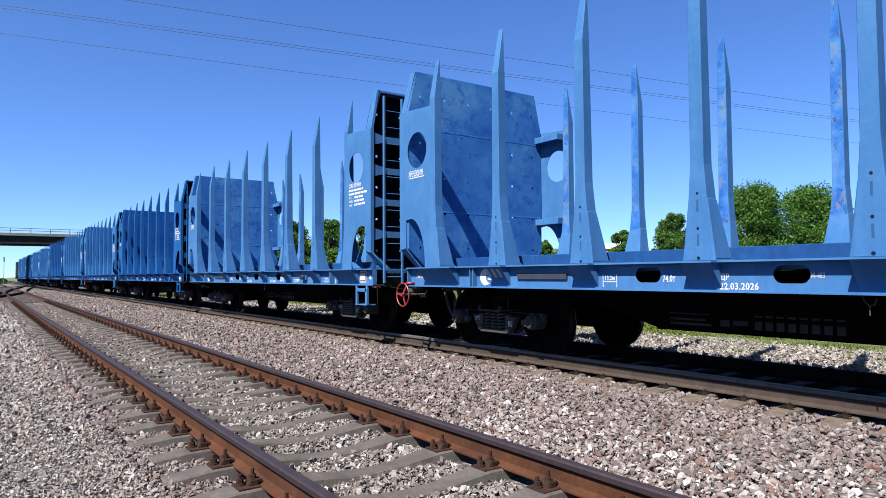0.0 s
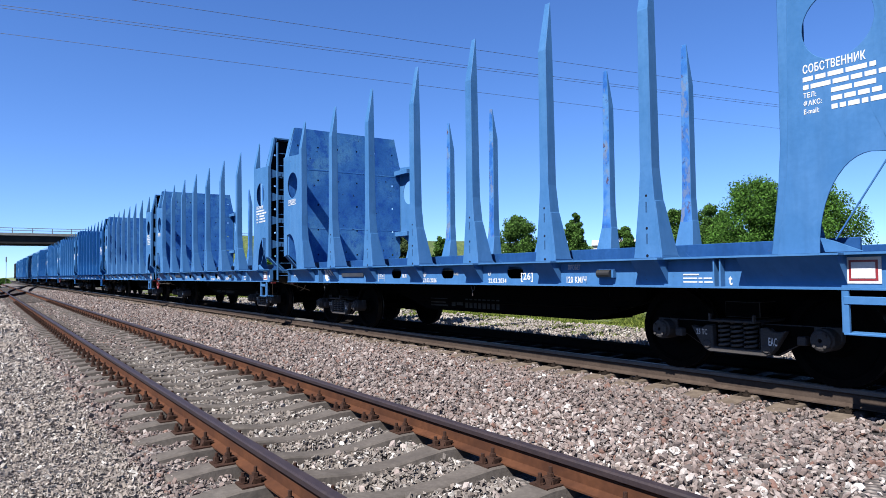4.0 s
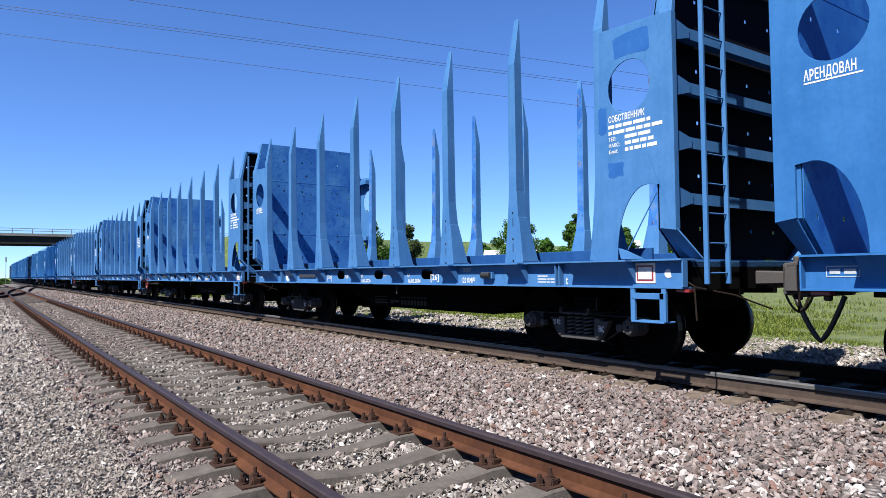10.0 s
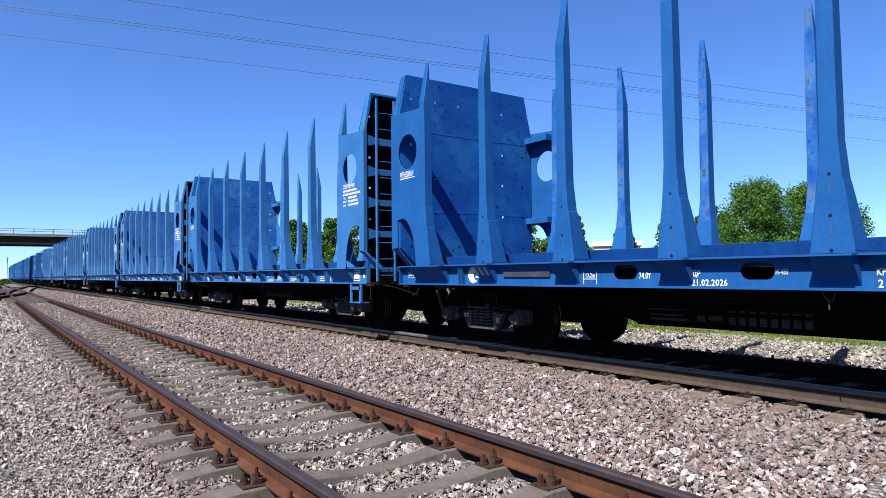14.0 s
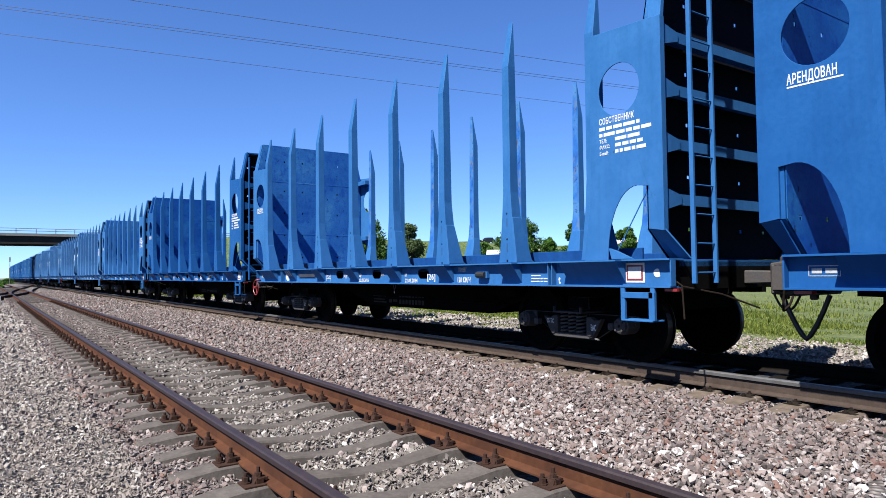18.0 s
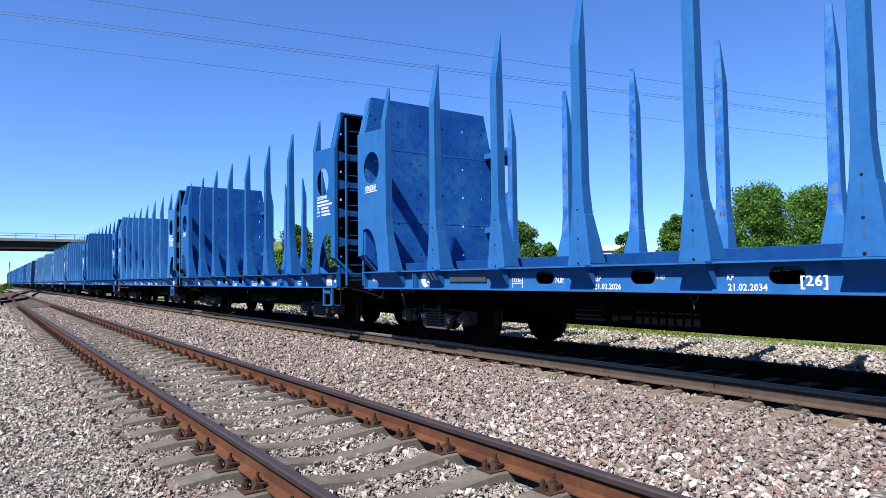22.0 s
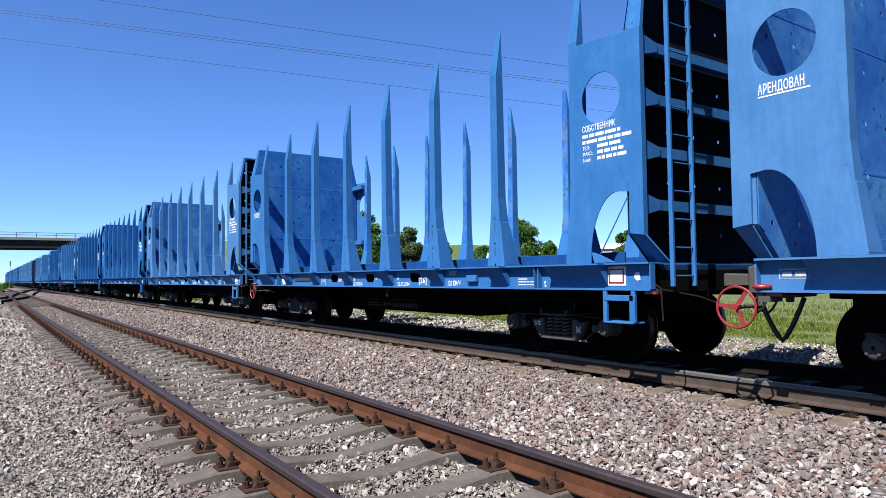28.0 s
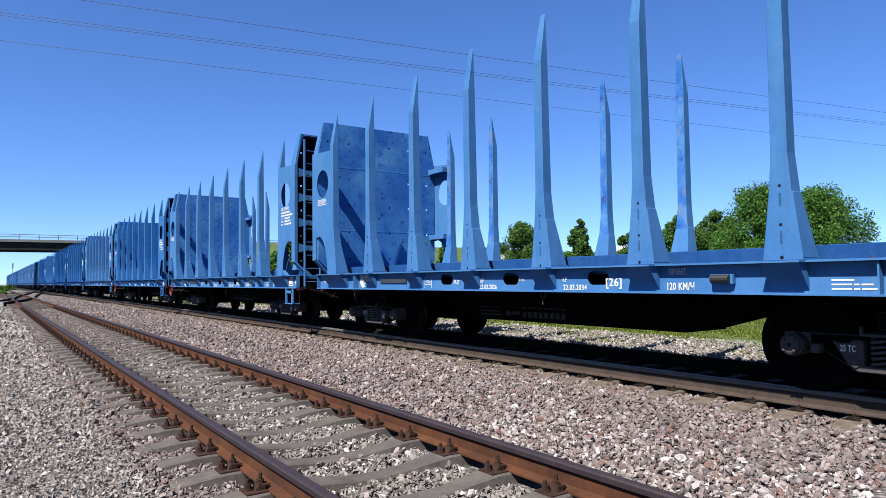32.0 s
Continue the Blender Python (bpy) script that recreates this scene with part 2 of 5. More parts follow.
def leaf_material(name, a, b2):
    m, nt, b = material(name, 0.8)
    b.inputs["Specular IOR Level"].default_value = 0.15
    g = nt.nodes.new("ShaderNodeNewGeometry")
    c = ramp(nt, g.outputs["Random Per Island"], [(0.0, tuple(x * 0.6 for x in a)), (0.35, a), (0.7, b2), (1.0, tuple(x * 1.35 for x in b2))])
    nt.links.new(c, b.inputs["Base Color"])
    tr = nt.nodes.new("ShaderNodeBsdfTranslucent")
    nt.links.new(c, tr.inputs["Color"])
    ms = nt.nodes.new("ShaderNodeMixShader")
    ms.inputs[0].default_value = 0.36
    nt.links.new(b.outputs[0], ms.inputs[1])
    nt.links.new(tr.outputs[0], ms.inputs[2])
    nt.links.new(ms.outputs[0], nt.nodes["Material Output"].inputs["Surface"])
    return m


LEAF = leaf_material("green_leaves", (0.0277, 0.0712, 0.0100), (0.0557, 0.1292, 0.0194))
LEAF_DARK = leaf_material("dark_green_leaves", (0.0261, 0.0619, 0.0114), (0.0554, 0.1165, 0.0215))
LEAF_PALE = leaf_material("silvery_leaves", (0.0422, 0.0671, 0.0246), (0.0737, 0.1062, 0.0444))
BLADE = leaf_material("grass_blades", (0.0420, 0.0680, 0.0085), (0.1180, 0.1400, 0.0270))


def bank_material():
    m, nt, b = material("rough_bank_grass", 0.95)
    v = coords(nt, shift=False)
    c = ramp(nt, noise_at(nt, v, 0.25, 8, 0.7), [(0.35, (0.0343, 0.0649, 0.0107)), (0.55, (0.0649, 0.0992, 0.0167)), (0.7, (0.1144, 0.1221, 0.0343))])
    c = mix(nt, ramp(nt, noise_at(nt, v, 2.6, 6, 0.75), [(0.42, (0.85,) * 3), (0.6, (0, 0, 0))]), c, (0.0229, 0.042, 0.0077))
    nt.links.new(c, b.inputs["Base Color"])
    bump(nt, b, noise_at(nt, v, 1.2, 6, 0.7), 1.0, 0.6)
    return m


BANK = bank_material()


def stone_material(name, tones):
    m, nt, b = material(name, 0.85)
    g = nt.nodes.new("ShaderNodeNewGeometry")
    n = len(tones)
    r = nt.nodes.new("ShaderNodeValToRGB")
    r.color_ramp.interpolation = "CONSTANT"
    e = r.color_ramp.elements
    while len(e) < n:
        e.new(0.5)
    for i, (el, c) in enumerate(zip(e, tones)):
        el.position, el.color = i / n, (*c, 1)
    nt.links.new(g.outputs["Random Per Island"], r.inputs["Fac"])
    v = coords(nt, shift=False)
    c = mix(nt, ramp(nt, noise_at(nt, v, 45, 4), [(0.3, (0.45,) * 3), (0.7, (0, 0, 0))]), r.outputs["Color"], (0.0492, 0.0418, 0.0369))
    nt.links.new(c, b.inputs["Base Color"])
    bump(nt, b, noise_at(nt, v, 120, 4), 0.4, 0.004)
    return m


STONE = stone_material("ballast_stone", [(0.0974, 0.0733, 0.0669), (0.0674, 0.0512, 0.0482), (0.1205, 0.0964, 0.0871), (0.0842, 0.0605, 0.0561), (0.158, 0.1343, 0.125),
                                         (0.1038, 0.0777, 0.0699), (0.0935, 0.0467, 0.0344), (0.0418, 0.0325, 0.0305), (0.1476, 0.1157, 0.1057), (0.0738, 0.0625, 0.0605), (0.1948, 0.1712, 0.1618), (0.0905, 0.0625, 0.0531), (0.1142, 0.0935, 0.0871)])
STONE_LIGHT = stone_material("pale_stone", [(0.2282, 0.2065, 0.1958), (0.2989, 0.2824, 0.2716), (0.1958, 0.1632, 0.1523), (0.3372, 0.3264, 0.3156), (0.1632, 0.1306, 0.1198), (0.2499, 0.2173, 0.2015)])
STONE_FINE = stone_material("fine_gravel", [(0.1622, 0.1414, 0.1226), (0.1226, 0.1066, 0.0937), (0.1961, 0.1753, 0.1558), (0.1414, 0.1197, 0.1053), (0.2379, 0.2185, 0.1984),
                                            (0.1731, 0.1485, 0.1284), (0.1082, 0.0937, 0.0829), (0.2860, 0.2720, 0.2510), (0.1551, 0.1299, 0.1118), (0.1840, 0.1601, 0.1385)])

STONE_TRACK = stone_material("track_gravel", [(0.1260, 0.1110, 0.0980), (0.0880, 0.0770, 0.0680), (0.1450, 0.1300, 0.1160), (0.1060, 0.0900, 0.0790), (0.1700, 0.1560, 0.1420),
                                              (0.1200, 0.1010, 0.0880), (0.0600, 0.0520, 0.0460), (0.2700, 0.2580, 0.2400), (0.1120, 0.0930, 0.0800), (0.1350, 0.1190, 0.1040)])


def ground_material():
    """Gravel by the tracks, dry grass beyond, chosen by the distance from the tracks."""
    m, nt, b = material("gravel_and_grass", 0.95)
    v = coords(nt, shift=False)
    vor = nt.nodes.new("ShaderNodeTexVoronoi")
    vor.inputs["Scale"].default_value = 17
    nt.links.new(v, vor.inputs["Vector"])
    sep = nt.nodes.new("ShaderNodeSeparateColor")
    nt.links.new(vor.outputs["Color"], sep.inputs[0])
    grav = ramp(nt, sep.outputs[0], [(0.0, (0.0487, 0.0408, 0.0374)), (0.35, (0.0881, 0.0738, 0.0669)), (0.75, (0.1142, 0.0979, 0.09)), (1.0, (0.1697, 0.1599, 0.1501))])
    # shade in the gaps between the stones is painted dark
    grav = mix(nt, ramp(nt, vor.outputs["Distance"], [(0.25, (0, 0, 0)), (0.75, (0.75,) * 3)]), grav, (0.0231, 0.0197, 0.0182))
    gr = ramp(nt, noise_at(nt, v, 0.9, 8, 0.7), [(0.3, (0.0314, 0.0551, 0.0095)), (0.55, (0.063, 0.089, 0.0181)), (0.75, (0.1094, 0.115, 0.037))])
    gr = mix(nt, ramp(nt, noise_at(nt, v, 3.2, 7, 0.75), [(0.46, (0, 0, 0)), (0.62, (0.8,) * 3)]), gr, (0.1350, 0.1420, 0.0330))
    gr = mix(nt, ramp(nt, noise_at(nt, v, 14, 4), [(0.35, (0.6,) * 3), (0.65, (0, 0, 0))]), gr, (0.0181, 0.0292, 0.0062))
    xyz = nt.nodes.new("ShaderNodeSeparateXYZ")
    nt.links.new(v, xyz.inputs[0])
    wob = nt.nodes.new("ShaderNodeMath")
    wob.operation = "MULTIPLY_ADD"
    wob.inputs[1].default_value = 2.4
    nt.links.new(noise_at(nt, v, 0.8, 6, 0.7), wob.inputs[0])
    nt.links.new(xyz.outputs["X"], wob.inputs[2])
    rise = nt.nodes.new("ShaderNodeMapRange")
    rise.inputs[1].default_value, rise.inputs[2].default_value = 13.2, 15.2
    nt.links.new(wob.outputs[0], rise.inputs[0])
    left = nt.nodes.new("ShaderNodeMapRange")
    left.inputs[1].default_value, left.inputs[2].default_value = -6.0, -7.2
    nt.links.new(wob.outputs[0], left.inputs[0])
    both = nt.nodes.new("ShaderNodeMath")
    both.operation = "MAXIMUM"
    nt.links.new(rise.outputs[0], both.inputs[0])
    nt.links.new(left.outputs[0], both.inputs[1])
    # the shade under the train, painted as a dark band into the gravel
    shade_dist = nt.nodes.new("ShaderNodeMath")
    shade_dist.operation = "ABSOLUTE"
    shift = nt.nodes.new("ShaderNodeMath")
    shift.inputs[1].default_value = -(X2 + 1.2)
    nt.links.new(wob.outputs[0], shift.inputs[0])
    nt.links.new(shift.outputs[0], shade_dist.inputs[0])
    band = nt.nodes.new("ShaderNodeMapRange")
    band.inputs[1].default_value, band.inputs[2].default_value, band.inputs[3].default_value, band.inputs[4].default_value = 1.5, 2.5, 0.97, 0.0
    nt.links.new(shade_dist.outputs[0], band.inputs[0])
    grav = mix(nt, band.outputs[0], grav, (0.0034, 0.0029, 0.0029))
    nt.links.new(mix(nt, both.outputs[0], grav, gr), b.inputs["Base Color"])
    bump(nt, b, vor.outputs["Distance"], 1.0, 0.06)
    return m


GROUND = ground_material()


# ---- mesh helpers ----
class Geo:
    """Collects faces for one mesh."""

    def __init__(self):
        self.v, self.f, self.mi = [], [], []

    def add(self, verts, faces, mi=0):
        n = len(self.v)
        self.v += [tuple(p) for p in verts]
        self.f += [tuple(i + n for i in f) for f in faces]
        self.mi += [mi] * len(faces)
        return self

    def box(self, x0, x1, y0, y1, z0, z1, mi=0):
        return self.hexa([(x0, y0, z0), (x1, y0, z0), (x1, y1, z0), (x0, y1, z0), (x0, y0, z1), (x1, y0, z1), (x1, y1, z1), (x0, y1, z1)], mi)

    def hexa(self, p, mi=0):
        return self.add(p, [(3, 2, 1, 0), (4, 5, 6, 7), (0, 1, 5, 4), (1, 2, 6, 5), (2, 3, 7, 6), (3, 0, 4, 7)], mi)

    def prism(self, outer, holes, axis, a, b, mi=0):
        """A flat outline with holes, given in the two other axes, made solid from a to b along the axis."""
        loops = [list(outer)] + [list(hh) for hh in holes]
        flat = [p for lp in loops for p in lp]
        put = {"x": lambda p, d: (d, p[0], p[1]), "y": lambda p, d: (p[0], d, p[1]), "z": lambda p, d: (p[0], p[1], d)}[axis]
        tri = mathutils_tess([[Vector((p[0], p[1], 0)) for p in lp] for lp in loops])
        n = len(flat)
        faces = [tuple(t) for t in tri] + [tuple(i + n for i in reversed(t)) for t in tri]
        s = 0
        for lp in loops:
            k = len(lp)
            for i in range(k):
                j = (i + 1) % k
                faces.append((s + i, s + j, s + j + n, s + i + n))
            s += k
        return self.add([put(p, a) for p in flat] + [put(p, b) for p in flat], faces, mi)

    def cyl(self, p, q, r, n=12, r2=None, mi=0, caps=True):
        p, q = Vector(p), Vector(q)
        r2 = r if r2 is None else r2
        d = (q - p).normalized()
        u = d.orthogonal().normalized()
        w = d.cross(u)
        ring = [(math.cos(2 * math.pi * i / n), math.sin(2 * math.pi * i / n)) for i in range(n)]
        vs = [p + (u * c + w * s) * r for c, s in ring] + [q + (u * c + w * s) * r2 for c, s in ring]
        fs = [(i, (i + 1) % n, (i + 1) % n + n, i + n) for i in range(n)]
        if caps:
            fs += [tuple(range(n - 1, -1, -1)), tuple(range(n, 2 * n))]
        return self.add(vs, fs, mi)

    def tube(self, pts, r, n=6, mi=0):
        pts = [Vector(p) for p in pts]
        vs, fs = [], []
        u = None
        for i, p in enumerate(pts):
            d = (pts[min(i + 1, len(pts) - 1)] - pts[max(i - 1, 0)]).normalized()
            u = d.orthogonal().normalized() if u is None else (u - d * u.dot(d)).normalized()
            w = d.cross(u)
            vs += [p + (u * math.cos(2 * math.pi * k / n) + w * math.sin(2 * math.pi * k / n)) * r for k in range(n)]
        for i in range(len(pts) - 1):
            for k in range(n):
                a, b = i * n + k, i * n + (k + 1) % n
                fs.append((a, b, b + n, a + n))
        fs += [tuple(range(n - 1, -1, -1)), tuple(range((len(pts) - 1) * n, len(pts) * n))]
        return self.add(vs, fs, mi)

    def lathe(self, prof, axis="x", n=24, centre=(0, 0, 0), mi=0):
        """A closed profile of (along, radius) turned about the axis."""
        vs, fs, k = [], [], len(prof)
        cx, cy, cz = centre
        for i in range(n):
            a = 2 * math.pi * i / n
            for s, r in prof:
                c, d = r * math.cos(a), r * math.sin(a)
                vs.append({"x": (cx + s, cy + c, cz + d), "y": (cx + c, cy + s, cz + d), "z": (cx + c, cy + d, cz + s)}[axis])
        for i in range(n):
            for j in range(k):
                a, b = i * k + j, i * k + (j + 1) % k
                c, d = ((i + 1) % n) * k + (j + 1) % k, ((i + 1) % n) * k + j
                fs.append((a, b, c, d))
        return self.add(vs, fs, mi)

    def mesh(self, name, *mats, bevel=0.0, smooth=False):
        me = bpy.data.meshes.new(name)
        me.from_pydata(self.v, [], self.f)
        for m in mats:
            me.materials.append(m)
        if any(self.mi):
            me.polygons.foreach_set("material_index", self.mi)
        bm = bmesh.new()
        bm.from_mesh(me)
        bmesh.ops.remove_doubles(bm, verts=bm.verts, dist=1e-5)
        bmesh.ops.recalc_face_normals(bm, faces=bm.faces)
        if bevel:
            es = [e for e in bm.edges if len(e.link_faces) == 2 and e.calc_face_angle(0) > 0.6]
            bmesh.ops.bevel(bm, geom=es, offset=bevel, segments=1, affect="EDGES", clamp_overlap=True)
        bm.to_mesh(me)
        bm.free()
        if smooth:
            me.polygons.foreach_set("use_smooth", [True] * len(me.polygons))
        me.update()
        return me


from mathutils.geometry import tessellate_polygon as mathutils_tess


def part(name, me, parent, label="", m=None):
    ob = new(name, me)
    ob.parent = parent
    if m is not None:
        ob.matrix_basis = m
    if label:
        ob["label"] = label
    return ob


def empty(name, m=None):
    ob = new(name)
    ob.empty_display_size = 0.3
    if m is not None:
        ob.matrix_basis = m
    return ob


def arc(cx, cy, rx, ry, a0, a1, n):
    return [(cx + rx * math.cos(radians(a0 + (a1 - a0) * i / n)), cy + ry * math.sin(radians(a0 + (a1 - a0) * i / n))) for i in range(n + 1)]


WORDS = {}


def words(text, size, mat):
    """Flat lettering, reading along +x, upright along +z once turned."""
    key = (text, size, mat.name)
    if key not in WORDS:
        cu = bpy.data.curves.new("lettering", "FONT")
        cu.body, cu.size, cu.extrude = text, size, 0.001
        cu.space_character = 1.08
        cu.offset = size * 0.022
        cu.resolution_u = 2
        ob = bpy.data.objects.new("lettering", cu)
        scene.collection.objects.link(ob)
        me = bpy.data.meshes.new_from_object(ob.evaluated_get(bpy.context.evaluated_depsgraph_get()))
        bpy.data.objects.remove(ob)
        me.materials.clear()
        me.materials.append(mat)
        WORDS[key] = me
    return WORDS[key]


def on_side(x, y, z, narrow=0.72):
    """The pose of lettering on the side that faces -x, starting at y and reading towards -y."""
    return Matrix.Translation((x, y, z)) @ Matrix(((0, 0, -1, 0), (-1, 0, 0, 0), (0, 1, 0, 0), (0, 0, 0, 1))) @ Matrix.Diagonal((narrow, 1, 1, 1))


# ---- ground ----
def profile(x):
    """Height of the ground across the tracks."""
    pts = [(-400, 0.6), (-60, -0.1), (-12, -0.55), (-4, -0.40), (0.2, -0.345), (1.0, -0.34), (1.3, -0.372), (3.6, -0.372), (3.95, -0.34), (4.3, -0.325), (5.2, -0.27), (5.9, -0.255), (6.25, -0.29), (6.9, -0.295), (7.2, -0.275),
           (9.2, -0.26), (10.4, -0.30), (12.2, -0.34), (20, -0.48), (40, -0.2), (75, 1.6), (140, 2.6), (400, 3.0)]
    return float(np.interp(x, [p[0] for p in pts], [p[1] for p in pts]))


def build_ground():
    xs = [-2500, -900, -400, -150, -60, -30, -12, -8, -6, -4, -3, -2, -1, 0, 0.5, 1, 1.6, 2.4, 3.2, 4.1, 4.6, 5.2, 5.6, 6, 7, 8.2, 9.2, 9.8, 10.4, 11.2,
          12.2, 14, 17, 20, 26, 33, 40, 50, 60, 75, 100, 140, 220, 400, 900, 2500]
    ys = [-2500, -600, -150, -50, -20, -10, -5] + [i * 1.0 for i in range(-2, 30)] + [32, 36, 40, 46, 52, 60, 70, 82, 95, 110, 130, 155, 185, 220, 270, 350, 500, 900, 2500]
    g = Geo()
    vs = []
    for y in ys:
        for x in xs:
            z = profile(x) + 0.035 * noise.noise((x * 0.9, y * 0.9, 0)) * (1 if abs(x - 7.6) > 1.6 else 0.3)
            if x > 12:
                z += 0.25 * noise.noise((x * 0.11, y * 0.11, 3)) * min(1, (x - 12) / 8)
            vs.append((x, y, z))
    n = len(xs)
    g.add(vs, [(j * n + i, j * n + i + 1, (j + 1) * n + i + 1, (j + 1) * n + i) for j in range(len(ys) - 1) for i in range(n - 1)])
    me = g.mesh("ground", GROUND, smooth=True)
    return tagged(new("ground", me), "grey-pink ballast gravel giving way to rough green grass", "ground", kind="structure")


build_ground()


# ---- stones ----
def rocks(seed, count, small):
    """A few angular stone shapes of unit size; small ones are plain chips."""
    rng = np.random.default_rng(seed)
    out = []
    for _ in range(count):
        bm = bmesh.new()
        if small:
            bmesh.ops.create_cube(bm, size=0.72)
            bmesh.ops.triangulate(bm, faces=bm.faces)
        else:
            bmesh.ops.create_icosphere(bm, subdivisions=1, radius=0.5)
        vs = np.array([v.co[:] for v in bm.verts])
        fs = np.array([[v.index for v in f.verts] for f in bm.faces])
        bm.free()
        for _c in range(9):
            d = rng.normal(size=3)
            d /= np.linalg.norm(d)
            lim = rng.uniform(0.22, 0.36)
            over = np.maximum(vs @ d - lim, 0)
            vs = vs - over[:, None] * d
        if small:
            vs = vs + rng.normal(0, 0.085, size=vs.shape)
        vs = vs * rng.uniform(0.9, 1.12, size=(len(vs), 1)) * np.array([1.3, 0.95, 0.62])
        out.append((vs, fs))
    return out


def scatter_stones(name, label, mat, places, sizes, seed, small=False):
    """Joined stones at the given places."""
    rng = np.random.default_rng(seed)
    kinds = rocks(seed, 8, small)
    allv, allf, base = [], [], 0
    pick = rng.integers(0, len(kinds), len(places))
    for k, (kv, kf) in enumerate(kinds):
        at = places[pick == k]
        sz = sizes[pick == k]
        n = len(at)
        if not n:
            continue
        q = rng.normal(size=(n, 4))
        q[:, :3] *= np.array([0.6, 0.6, 1.0])
        q /= np.linalg.norm(q, axis=1)[:, None]
        x, y, z, w = q.T
        R = np.stack([np.stack([1 - 2 * (y * y + z * z), 2 * (x * y - z * w), 2 * (x * z + y * w)], -1),
                      np.stack([2 * (x * y + z * w), 1 - 2 * (x * x + z * z), 2 * (y * z - x * w)], -1),
                      np.stack([2 * (x * z - y * w), 2 * (y * z + x * w), 1 - 2 * (x * x + y * y)], -1)], 1)
        v = np.einsum("nij,kj->nki", R, kv) * sz[:, None, None] + at[:, None, :]
        allv.append(v.reshape(-1, 3))
        allf.append((kf[None] + (np.arange(n) * len(kv))[:, None, None] + base).reshape(-1, 3))
        base += n * len(kv)
    v, f = np.concatenate(allv), np.concatenate(allf)
    me = bpy.data.meshes.new(name)
    me.vertices.add(len(v))
    me.vertices.foreach_set("co", v.ravel())
    me.loops.add(f.size)
    me.loops.foreach_set("vertex_index", f.ravel().astype(np.int32))
    me.polygons.add(len(f))
    me.polygons.foreach_set("loop_start", np.arange(0, f.size, 3, dtype=np.int32))
    me.materials.append(mat)
    me.polygons.foreach_set("use_smooth", np.zeros(len(f), bool))
    me.update(calc_edges=True)
    return tagged(new(name, me), label, "gravel", kind="stuff")


def ground_height(x, y):
    pts = [(-400, 0.6), (-60, -0.1), (-12, -0.55), (-4, -0.40), (0.2, -0.345), (1.0, -0.34), (1.3, -0.372), (3.6, -0.372), (3.95, -0.34), (4.3, -0.325), (5.2, -0.27), (5.9, -0.255), (6.25, -0.29), (6.9, -0.295), (7.2, -0.275),
           (9.2, -0.26), (10.4, -0.30), (12.2, -0.34), (20, -0.48)]
    return np.interp(x, [p[0] for p in pts], [p[1] for p in pts])


